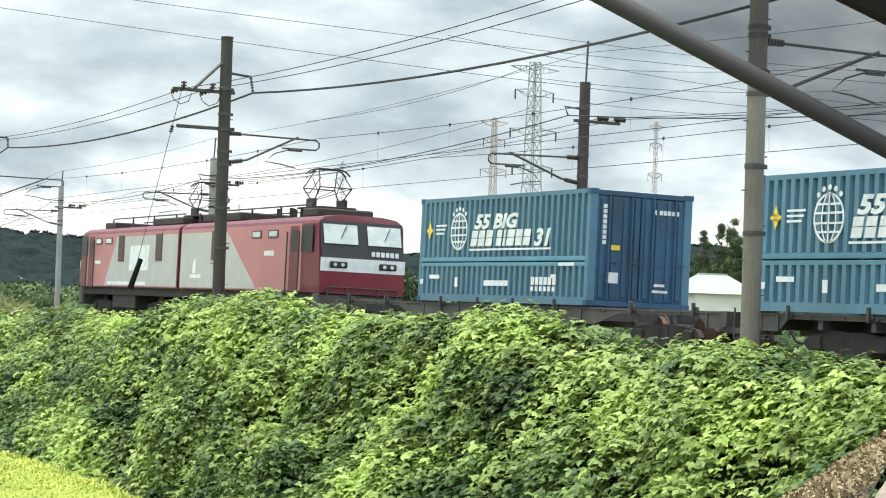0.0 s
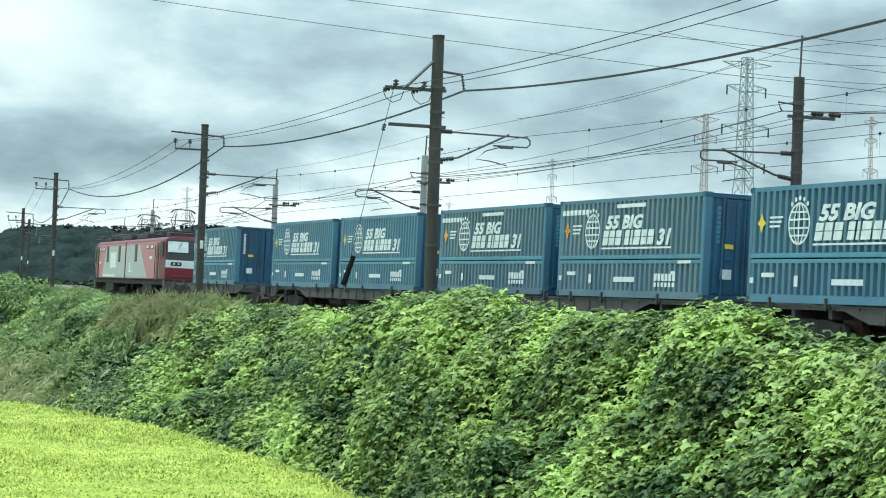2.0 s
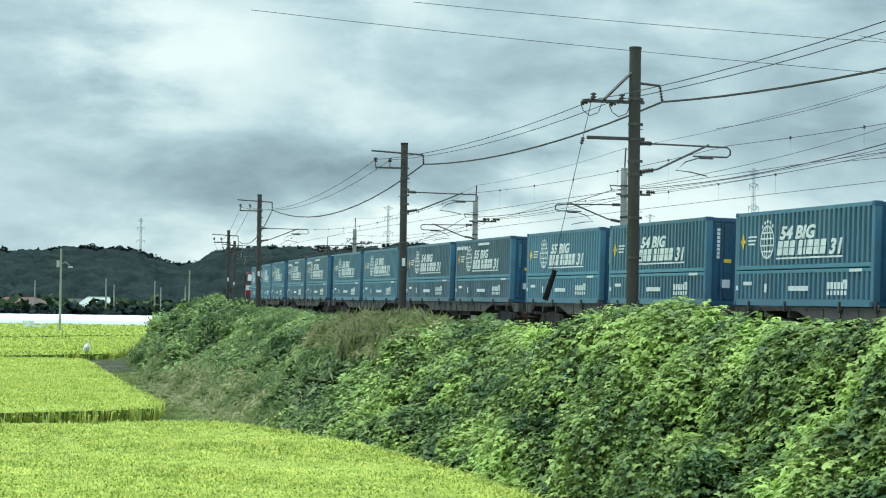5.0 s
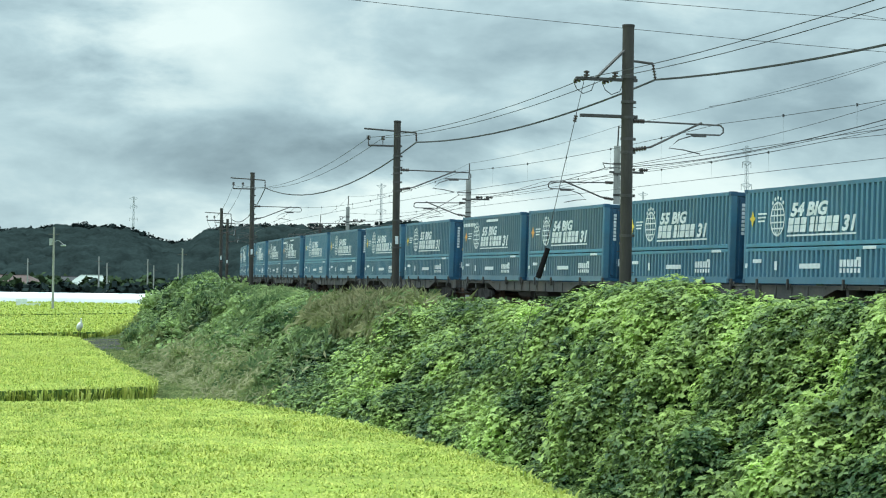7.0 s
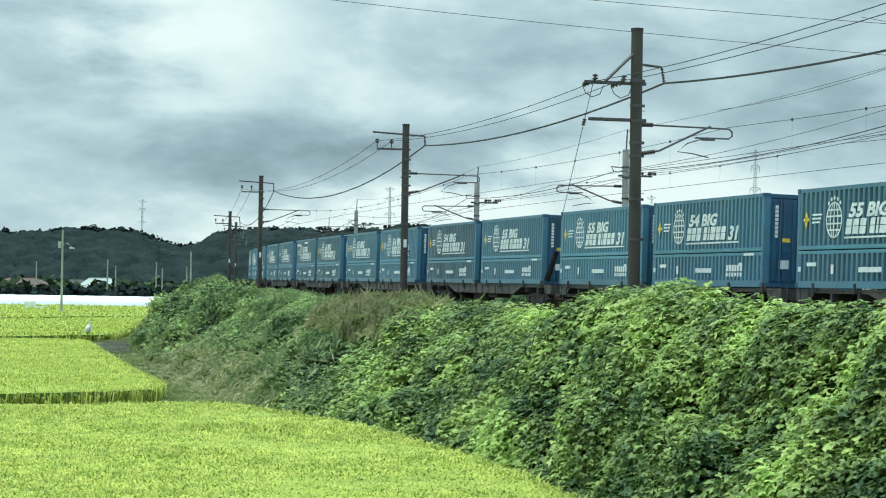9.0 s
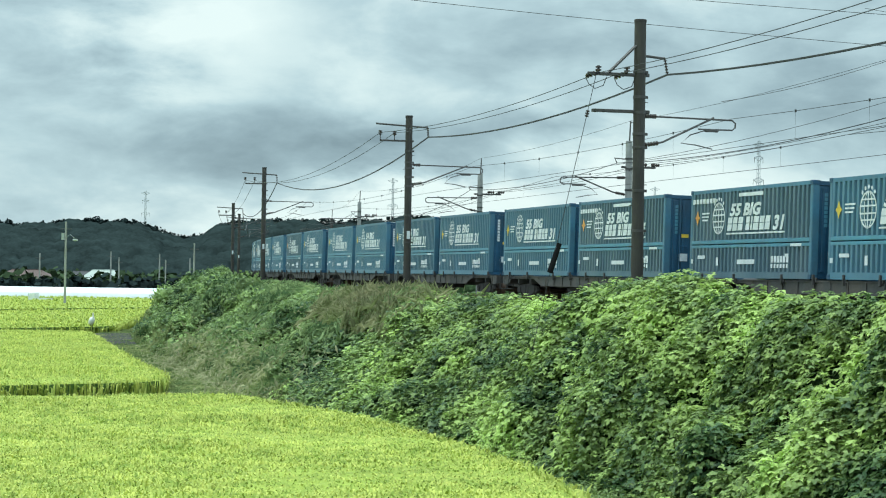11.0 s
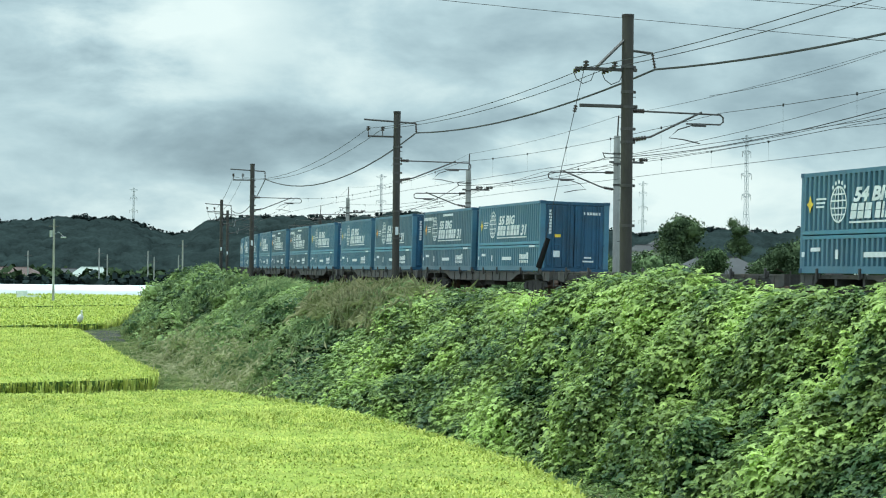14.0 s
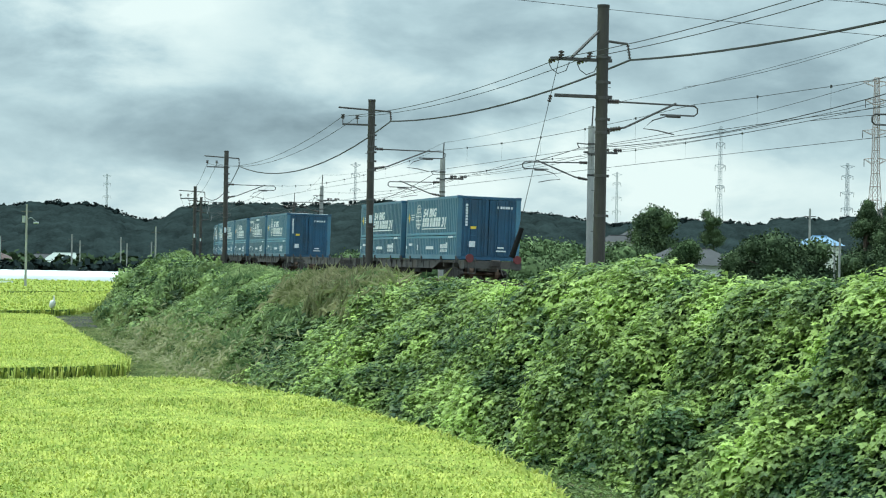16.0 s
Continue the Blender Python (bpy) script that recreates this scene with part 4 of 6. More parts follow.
def cab_plate(bm, x0, x1, z0, z1, end, proud=0.012, thick=0.02):
    """A plate on the cab face that follows its rake."""
    q = []
    for p in (proud, proud - thick):
        for x, z in ((x0, z0), (x1, z0), (x1, z1), (x0, z1)):
            q.append(bm.verts.new((x, end * (12.25 - max(0.0, z - 2.35) * 0.30 + p), z)))
    bm.faces.new(q[:4]), bm.faces.new(q[4:])
    for k in range(4):
        bm.faces.new((q[k], q[(k + 1) % 4], q[4 + (k + 1) % 4], q[4 + k]))
    bmesh.ops.recalc_face_normals(bm, faces=bm.faces)


def pantograph(root, y):
    bm = bmesh.new()
    box(bm, -0.6, 0.6, y - 0.9, y + 0.9, 3.67, 3.73, bevel=0.01)
    for x in (-0.5, 0.5):
        for q in (-0.7, 0.7):
            tube(bm, (x, y + q, 3.43), (x, y + q, 3.68), 0.07, 0.05, seg=8)
        box(bm, x - 0.05, x + 0.05, y - 0.3, y + 0.3, 3.73, 3.98)
    base = part("pantograph_base", bm, M_UNDERGEAR, root)
    for x in (-0.45, 0.45):
        for s in (-1, 1):
            bm = bmesh.new()
            tube(bm, (x, y + s * 0.12, 3.92), (x * 1.15, y + s * 0.66, 4.31), 0.022, seg=6)
            tube(bm, (x * 1.15, y + s * 0.66, 4.31), (x * 0.8, y + s * 0.16, 4.83), 0.018, seg=6)
            part("pantograph_arm", bm, M_UNDERGEAR, base)
    for s in (-1, 1):
        bm = bmesh.new()
        tube(bm, (-0.52, y + s * 0.66, 4.31), (0.52, y + s * 0.66, 4.31), 0.018, seg=6)
        tube(bm, (-0.45, y + s * 0.12, 3.92), (0.52, y + s * 0.66, 4.31), 0.012, seg=5)
        for x in (-0.45, 0.45):
            tube(bm, (x, y - s * 0.4, 4.10), (x * 0.8, y + s * 0.33, 4.63), 0.014, seg=5)
        part("cross_brace", bm, M_UNDERGEAR, base)
    bm = bmesh.new()
    for s in (-0.16, 0.16):
        chain(bm, [(-0.66, y + s, 4.71), (-0.52, y + s, 4.83), (-0.36, y + s, 4.89), (0.36, y + s, 4.89), (0.52, y + s, 4.83), (0.66, y + s, 4.71)], 0.025)
    part("contact_head", bm, M_UNDERGEAR, base)


def locomotive():
    root = new("locomotive")
    for name, y0, y1, end in (("front_body", 0.12, 12.25, 1), ("rear_body", -12.25, -0.12, -1)):
        part(name, loco_section(y0, y1, end), M_RED, root, "faded red bodyshell with shouldered roof")
    part("gangway_bellows", made(box, -1.2, 1.2, -0.13, 0.13, 1.15, 3.35), M_BLACK, root)
    X = -1.421
    for s in (1, -1):
        flip = (lambda pts: pts) if s == 1 else (lambda pts: [(-y, z) for y, z in pts])
        bm = bmesh.new()
        slab(bm, flip([(0.2, 1.16), (11.0, 1.16), (11.0, 3.13), (0.2, 3.13)]), X, 0.004)
        part("side_panel", bm, M_PINK, root, "faded red side panel, painted pinker for the sunlight on it")
        bm = bmesh.new()
        slab(bm, flip([(0.2, 1.19), (8.6, 1.19), (7.2, 3.0), (0.2, 3.0)] if s == 1 else [(0.2, 1.19), (7.4, 1.19), (4.6, 3.0), (0.2, 3.0)]), X - 0.005, 0.004)
        part("side_panel", bm, M_GREY, root, "pale grey slanting side panel")
        for y in ((2.2, 6.6) if s == 1 else (3.6,)):
            bm = made(bar, s * (y - 0.36), s * (y + 0.36), 2.08, 3.04, X - 0.010, 0.0, 0.012)
            lv = part("louvre", bm, M_LOUVRE, root, "dark grey louvred grille")
            bm = bmesh.new()
            for k in range(7):
                bar(bm, s * (y - 0.33), s * (y + 0.33), 2.12 + k * 0.13, 2.19 + k * 0.13, X - 0.024, 0.0, 0.012)
            part("grille_slats", bm, M_LOUVRE, lv)
        for y in (8.2, 9.5) if s == 1 else (7.3, 8.7):
            w = part("side_window", made(bar, s * (y - 0.42), s * (y + 0.42), 2.74, 2.98, X - 0.010, 0.0, 0.012), M_LOUVRE, root)
            part("pane", made(bar, s * (y - 0.32), s * (y + 0.32), 2.78, 2.94, X - 0.024, 0.0, 0.006), M_GLASS, w)
        d = part("cab_door", made(bar, s * 10.1, s * 10.75, 1.18, 3.06, X - 0.010, 0.0, 0.012), M_RED, root)
        part("pane", made(bar, s * 10.2, s * 10.65, 2.3, 2.94, X - 0.024, 0.0, 0.006), M_BLACK, d)
        part("cab_window", made(bar, s * 10.95, s * 11.8, 2.30, 3.08, X + 0.004, 0.0, 0.014), M_BLACK, root, "dark cab side window")
        for y in (9.95, 10.9):
            bm = bmesh.new()
            tube(bm, (X - 0.06, s * y, 1.1), (X - 0.06, s * y, 2.9), 0.022, seg=6)
            part("handrail", bm, M_BLACK, root)
        # cab face
        for nm, a in (("windscreen_band", (-1.30, 1.30, 2.16, 3.22)),):
            bm = bmesh.new()
            cab_plate(bm, *a, s)
            band = part(nm, bm, M_BLACK, root, "black windscreen surround")
            for x0, x1 in ((-1.22, -0.16), (0.16, 1.22)):
                bm = bmesh.new()
                cab_plate(bm, x0, x1, 2.56, 3.12, s, 0.022, 0.008)
                part("windscreen", bm, M_GLASS, band, "windscreen pane painted pale for the reflected sky")
                bm = bmesh.new()
                xm = (x0 + x1) / 2
                tube(bm, (xm, s * (12.25 - 0.13 + 0.05), 2.72), (xm + 0.2, s * (12.25 - 0.23 + 0.05), 3.1), 0.012, seg=5)
                part("wiper", bm, M_BLACK, band)
        bm = bmesh.new()
        cab_plate(bm, -1.33, 1.33, 1.76, 2.15, s, 0.014)
        part("white_stripe", bm, M_WHITE, root, "white stripe below the windscreen")
        bm = bmesh.new()
        cab_plate(bm, -1.33, 1.33, 1.18, 1.75, s, 0.010)
        part("apron", bm, M_MAROON, root)
        for x in (-0.78, 0.78):
            bm = bmesh.new()
            box(bm, x - 0.28, x + 0.28, *sorted((s * 12.25, s * 12.31)), 1.86, 2.05, bevel=0.03)
            lamp = part("lamp_housing", bm, M_BLACK, root)
            for q in (-0.12, 0.12):
                bm = bmesh.new()
                tube(bm, (x + q, s * 12.30, 1.955), (x + q, s * 12.325, 1.955), 0.055, seg=12)
                part("lamp_lens", bm, M_GLASS, lamp)
        bm = bmesh.new()
        for k in range(6):
            cab_plate(bm, 0.25 + 0.15 * k, 0.36 + 0.15 * k, 2.24, 2.38, s, 0.024, 0.008)
        part("number_marking", bm, M_WHITE, root)
        bm = bmesh.new()
        box(bm, -1.35, 1.35, *sorted((s * 11.7, s * 12.2)), 0.45, 1.12, bevel=0.05)
        part("skirt", bm, M_FRAME, root, "grey front skirt")
        bm = bmesh.new()
        box(bm, -0.2, 0.2, *sorted((s * 12.2, s * 12.9)), 0.72, 1.0, bevel=0.04)
        part("coupler", bm, M_UNDERGEAR, root)
        bm = bmesh.new()
        for x in (-1.1, -0.5, 0.5, 1.1):
            tube(bm, (x, s * 12.3, 0.5), (x, s * 12.3, 1.3), 0.02, seg=6)
        tube(bm, (-1.1, s * 12.3, 1.3), (1.1, s * 12.3, 1.3), 0.02, seg=6)
        part("handrail", bm, M_STEEL, root)
    # white plates on the side
    part("side_logo", made(bar, 3.4, 5.6, 1.75, 2.65, X - 0.010, 0.15), M_WHITE, root, "white slanted mark without lettering")
    part("side_stripe", made(bar, 3.6, 8.2, 1.22, 1.34, X - 0.010), M_WHITE, root)
    part("side_logo", made(bar, -1.2, -2.3, 1.5, 1.62, X - 0.010), M_WHITE, root)
    bm = bmesh.new()
    slab(bm, [(-1.4, 1.66), (-1.75, 1.66), (-1.75, 2.2), (-1.5, 2.05)], X - 0.010)
    part("side_logo", bm, M_WHITE, root)
    part("builder_plate", made(bar, -8.0, -8.8, 2.2, 2.35, X - 0.010), M_WHITE, root)
    part("builder_plate", made(bar, 9.2, 9.9, 2.0, 2.12, X - 0.010), M_WHITE, root)
    # roof gear
    for y0, y1, w, h in ((-10.8, -9.6, 0.9, 0.2), (-4.6, -1.0, 1.0, 0.22), (1.2, 4.4, 0.95, 0.2), (9.2, 10.6, 0.9, 0.18)):
        part("roof_cover", made(box, -w, w, y0, y1, 3.38, 3.44 + h, None, 0.04), M_UNDERGEAR, root)
    bm = bmesh.new()
    for k in range(9):
        y = -10.0 + k * 2.5
        tube(bm, (-0.75, y, 3.34), (-0.75, y, 3.76), 0.05, 0.03, seg=6)
    for y0, y1 in ((-10, -2), (1.5, 9.8)):
        tube(bm, (-0.75, y0, 3.76), (-0.75, y1, 3.76), 0.025, seg=6)
        tube(bm, (0.4, y0, 3.69), (0.4, y1, 3.69), 0.025, seg=6)
    part("roof_busbar", bm, M_BLACK, root)
    for k in range(7):
        x, y = -0.4 + 0.2 * (k % 3), -8.6 + 0.36 * k
        part("roof_insulator", made(tube, (x, y, 3.42), (x, y, 3.74), 0.08, 0.08, 8), M_BLACK, root)
    for y in (-9.3, 1.3):
        pantograph(root, y)
    for y in (-10.0, -3.2, 3.2, 10.0):
        bogie(root, y)
    for y in (-6.6, 6.6):
        bm = made(box, -1.25, 1.25, y - 1.4, y + 1.4, 0.35, 0.98, None, 0.05)
        part("equipment_box", bm, M_UNDERGEAR, root)
    part("underframe", made(box, -1.3, 1.3, -12.0, 12.0, 0.85, 1.13), M_UNDERGEAR, root)
    tagged(root, "faded red and grey two-section electric locomotive, pantographs raised", "locomotive")
    return root


# where the second wagon's front container stands along the line, by seconds
PROGRESS = ((0, -20.55), (1.5, 16.75), (7, 152.2), (12, 273.9), (15, 346.85), (16, 371.1))


def front(t):
    return float(np.interp(t, [a for a, _ in PROGRESS], [b for _, b in PROGRESS]))


KEYED = []


def ride(ob, lag, up=0.0):
    KEYED.append((ob, lag, up))


def build_train():
    protos = [container_proto("55 BIG", M_YELLOW, False), container_proto("54 BIG", M_YELLOW, False), container_proto("55 BIG", M_ORANGE, True, M_DUSTY), container_proto("54 BIG", M_ORANGE, False, M_DUSTY)]
    used = set()
    wagon = wagon_proto()
    pattern = (0, 0, 0, 2, 2, 0, 0, 3, 2, 0, 1, 1, 0, 2, 3, 0, 1, 3, 0, 0, 1)
    k = 0
    for w in range(1, 19):
        wg = wagon if w == 1 else copy_thing(wagon, Matrix())
        ride(wg, 20.4 * (w - 2) + 9.66)
        if w == 17:
            tagged(wg, "empty grey brown skeletal flat wagon")
            continue
        for slot in ((0,) if w == 1 else (0, 1)):
            kind = pattern[k % len(pattern)]
            k += 1
            ob = protos[kind] if kind not in used else copy_thing(protos[kind], Matrix())
            used.add(kind)
            ride(ob, 20.4 * (w - 2) + (9.66 if w == 1 else 4.25 + slot * 9.6), 1.0)
        if w == 18:
            for x in (-1.0, 1.0):
                bm = bmesh.new()
                tube(bm, (x, -9.72, 1.05), (x, -9.78, 1.05), 0.17, seg=20)
                part("tail_disc", bm, material("tail_disc_red", (0.13, 0.025, 0.03), 0.6), wg, "red round tail marker")
    ride(locomotive(), -20.4 - 0.75 - 12.4)


build_train()


# ---------------------------------------------------------------- masts and wires of the overhead line
NEAR_N, FAR_N = 1.75, -8.0


def mast_frame(s, n):
    x, y, h = along(s, n)
    return pose(float(x), float(y), 0.0, 0, 0, math.degrees(float(h)))


def insulator(bm, a, b, r=0.07, n=5):
    a, b = Vector(a), Vector(b)
    tube(bm, a, b, r * 0.45, seg=6)
    for k in range(n):
        p = a.lerp(b, (k + 0.5) / n)
        d = (b - a).normalized() * 0.02
        tube(bm, p - d, p + d, r, seg=10)


def cantilever(root, side, reach, z_top, z_low, x0=0.0):
    """Hinged tube bracket that holds the wires over the track."""
    bm = bmesh.new()
    sx = side
    tube(bm, (x0 + sx * 0.15, 0, z_top), (x0 + sx * (reach - 0.1), 0, z_top - 0.04), 0.028, seg=6)
    chain(bm, [(x0 + sx * (reach - 0.1), 0, z_top - 0.04), (x0 + sx * reach, 0, z_top - 0.12), (x0 + sx * reach, 0, z_top - 0.26), (x0 + sx * (reach - 0.1), 0, z_top - 0.34), (x0 + sx * (reach - 1.2), 0, z_top - 0.34)], 0.028)
    chain(bm, [(x0 + sx * 0.15, 0, z_low), (x0 + sx * 0.75, 0, z_low + 0.10), (x0 + sx * (reach - 0.7), 0, z_top + 0.02)], 0.035)
    br = part("cantilever", bm, M_STEEL, root, "bent tube bracket over the track")
    part("insulator", made(insulator, (x0 + sx * 0.18, 0, z_top), (x0 + sx * 0.55, 0, z_top)), M_INSUL, br)
    part("insulator", made(insulator, (x0 + sx * 0.18, 0, z_low), (x0 + sx * 0.62, 0, z_low + 0.07)), M_INSUL, br)
    bm = bmesh.new()
    box(bm, *sorted((x0 + sx * (reach - 1.0), x0 + sx * (reach - 0.55))), -0.04, 0.04, z_top - 0.42, z_top - 0.34, bevel=0.02)
    chain(bm, [(x0 + sx * (reach - 1.0), 0, z_top - 0.38), (x0 + sx * (reach - 1.45), 0, z_top - 0.52), (x0 + sx * (reach - 1.75), 0, z_top - 0.78), (x0 + sx * (reach - 1.3), 0, z_top - 0.82), (x0 + sx * (reach - 0.75), 0, z_top - 0.93)], 0.02)
    part("registration_arm", bm, M_STEEL, br)


def near_mast(s, top, r, feeder_z, strain, mat, arms=True):
    root = new("catenary_mast")
    root.matrix_basis = mast_frame(s, NEAR_N)
    bm = bmesh.new()
    tube(bm, (0, 0, -1.6), (0, 0, top), r * 1.06, r, seg=20)
    part("pole", bm, mat, root, smooth=False)
    bm = bmesh.new()
    for z in (top - 0.06,):
        tube(bm, (0, 0, z), (0, 0, z + 0.09), r + 0.012, seg=20)
    part("pole_cap", bm, M_UNDERGEAR, root)
    for z in (top - 1.55, top - 2.3, 4.95, 4.3, 3.9, 2.6, 1.4):
        bm = bmesh.new()
        tube(bm, (0, 0, z - 0.04), (0, 0, z + 0.04), r + 0.022, seg=16)
        box(bm, r, r + 0.09, -0.03, 0.03, z - 0.04, z + 0.04)
        part("clamp_band", bm, M_STEEL, root)
    for k in range(9):
        z = 0.3 + k * 0.62
        bm = bmesh.new()
        tube(bm, (-r - 0.10 if k % 2 else r, 0, z), (-r if k % 2 else r + 0.10, 0, z), 0.012, seg=5)
        part("step_bolt", bm, M_STEEL, root)
    if s > 10:
        part("number_plate", made(box, -0.07, 0.07, -r - 0.03, -r - 0.012, 1.55, 1.9), M_WHITE, root)
    if not arms:
        return root
    if strain:
        bm = bmesh.new()
        box(bm, -1.65, 0.30, -0.05, 0.05, 6.02, 6.12, bevel=0.012)
        part("crossarm", bm, M_STEEL, root)
        bm = bmesh.new()
        for dy in (-0.07, 0.07):
            tube(bm, (-0.98, dy, 6.12), (-0.08, dy, 7.0), 0.035, seg=6)
        part("brace", bm, M_STEEL, root)
        for x in (-1.35, -0.45):
            bm = bmesh.new()
            insulator(bm, (x - 0.32, 0.1, 5.98), (x + 0.1, 0.1, 6.14), 0.08, 4)
            insulator(bm, (x, -0.12, 6.12), (x, -0.12, 6.3), 0.09, 2)
            part("strain_insulator", bm, M_INSUL, root)
            bm = bmesh.new()
            chain(bm, [(x - 0.32, 0.1, 5.96), (x - 0.26, 0.0, 5.75), (x - 0.06, 0, 5.62), (x + 0.2, 0, 5.72), (x + 0.3, 0, 5.98)], 0.014)
            part("jumper_loop", bm, M_WIRE, root)
        bm = bmesh.new()
        tube(bm, (0.1, 0, 6.66), (0.80, 0, 6.60), 0.04, seg=6)
        part("feeder_arm", bm, M_STEEL, root)
        bm = bmesh.new()
        box(bm, -1.50, 0.32, -0.05, 0.05, 4.92, 5.02, bevel=0.012)
        part("crossarm", bm, M_STEEL, root)
    else:
        za = top - 0.42
        bm = bmesh.new()
        tube(bm, (-1.5, 0, za + 0.06), (0.86, 0, za - 0.06), 0.04, seg=6)
        part("feeder_arm", bm, M_STEEL, root)
        bm = bmesh.new()
        box(bm, -1.32, 0.22, -0.04, 0.04, za - 0.72, za - 0.64, bevel=0.01)
        part("crossarm", bm, M_STEEL, root)
        for x in (-1.3, -0.65):
            bm = bmesh.new()
            tube(bm, (x, 0, za - 0.64), (x, 0, za - 0.42), 0.02, seg=6)
            insulator(bm, (x, 0, za - 0.44), (x, 0, za - 0.24), 0.09, 3)
            part("pin_insulator", bm, M_INSUL, root)
    bm = bmesh.new()
    insulator(bm, (0.80 if strain else 0.86, 0, (6.58 if strain else top - 0.48)), (0.88, 0, feeder_z + 0.02), 0.05, 5)
    part("feeder_insulator", bm, M_INSUL, root)
    cantilever(root, 1, 3.1 if strain else 3.4, 4.85, 3.98)
    return root


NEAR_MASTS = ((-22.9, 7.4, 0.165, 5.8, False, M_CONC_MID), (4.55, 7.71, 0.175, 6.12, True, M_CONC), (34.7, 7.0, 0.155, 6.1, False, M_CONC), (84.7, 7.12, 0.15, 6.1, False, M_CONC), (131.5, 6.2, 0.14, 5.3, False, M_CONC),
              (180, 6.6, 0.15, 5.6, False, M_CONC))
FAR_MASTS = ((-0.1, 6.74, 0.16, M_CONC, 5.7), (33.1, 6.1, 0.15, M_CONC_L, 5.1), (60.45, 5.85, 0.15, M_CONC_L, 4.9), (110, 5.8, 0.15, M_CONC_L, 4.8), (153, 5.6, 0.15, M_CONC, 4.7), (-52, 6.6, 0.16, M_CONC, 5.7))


def far_mast(s, top, r, mat, feeder_z):
    root = new("catenary_mast")
    root.matrix_basis = mast_frame(s, FAR_N)
    bm = bmesh.new()
    tube(bm, (0, 0, -1.9), (0, 0, top), r * 1.08, r, seg=18)
    part("pole", bm, mat, root)
    bm = bmesh.new()
    tube(bm, (0.02, 0, top), (0.06, 0, top + 0.9 if s > 0 else top + 1.25), 0.035, seg=6)
    part("earth_rod", bm, M_STEEL, root)
    for z in (top - 0.8, top - 1.25, top - 2.2, 3.9):
        bm = bmesh.new()
        tube(bm, (0, 0, z - 0.04), (0, 0, z + 0.04), r + 0.02, seg=14)
        part("clamp_band", bm, M_STEEL, root)
    bm = bmesh.new()
    box(bm, -0.35, 1.25, -0.05, 0.05, top - 1.22, top - 1.13, bevel=0.01)
    part("crossarm", bm, M_STEEL, root)
    for x in (0.55, 1.15):
        bm = bmesh.new()
        tube(bm, (x, 0, top - 1.13), (x, 0, top - 0.98), 0.02, seg=6)
        insulator(bm, (x - 0.1, 0, top - 1.05), (x + 0.3, 0, top - 1.05), 0.08, 4)
        part("strain_insulator", bm, M_INSUL, root)
    bm = bmesh.new()
    chain(bm, [(-0.1, 0, top - 0.82), (-0.68, 0, top - 0.78), (-0.56, 0, feeder_z)], 0.03)
    part("feeder_arm", bm, M_STEEL, root)
    cantilever(root, -1, 3.2, 4.45, 3.7)
    return root


def sagging(bm, a, b, sag, r, n=12):
    a, b = Vector(a), Vector(b)
    pts = [a.lerp(b, k / n) - Vector((0, 0, sag * 4 * (k / n) * (1 - k / n))) for k in range(n + 1)]
    chain(bm, pts, r, 5)
    return pts


def at_mast(s, n, dx, z):
    p = mast_frame(s, n) @ Vector((dx, 0, z))
    return p


def span_wire(name, points, sag, r, label):
    bm = bmesh.new()
    pts = [points[0]]
    for (a, b) in zip(points[:-1], points[1:]):
        drop = sag * ((b - a).length / 45) ** 2
        pts += [a.lerp(b, k / 12) - Vector((0, 0, drop * 4 * (k / 12) * (1 - k / 12))) for k in range(1, 13)]
    chain(bm, pts, r, 5)
    tagged(mesh_object(name, bm, M_WIRE), label, "wire", "overhead wires")


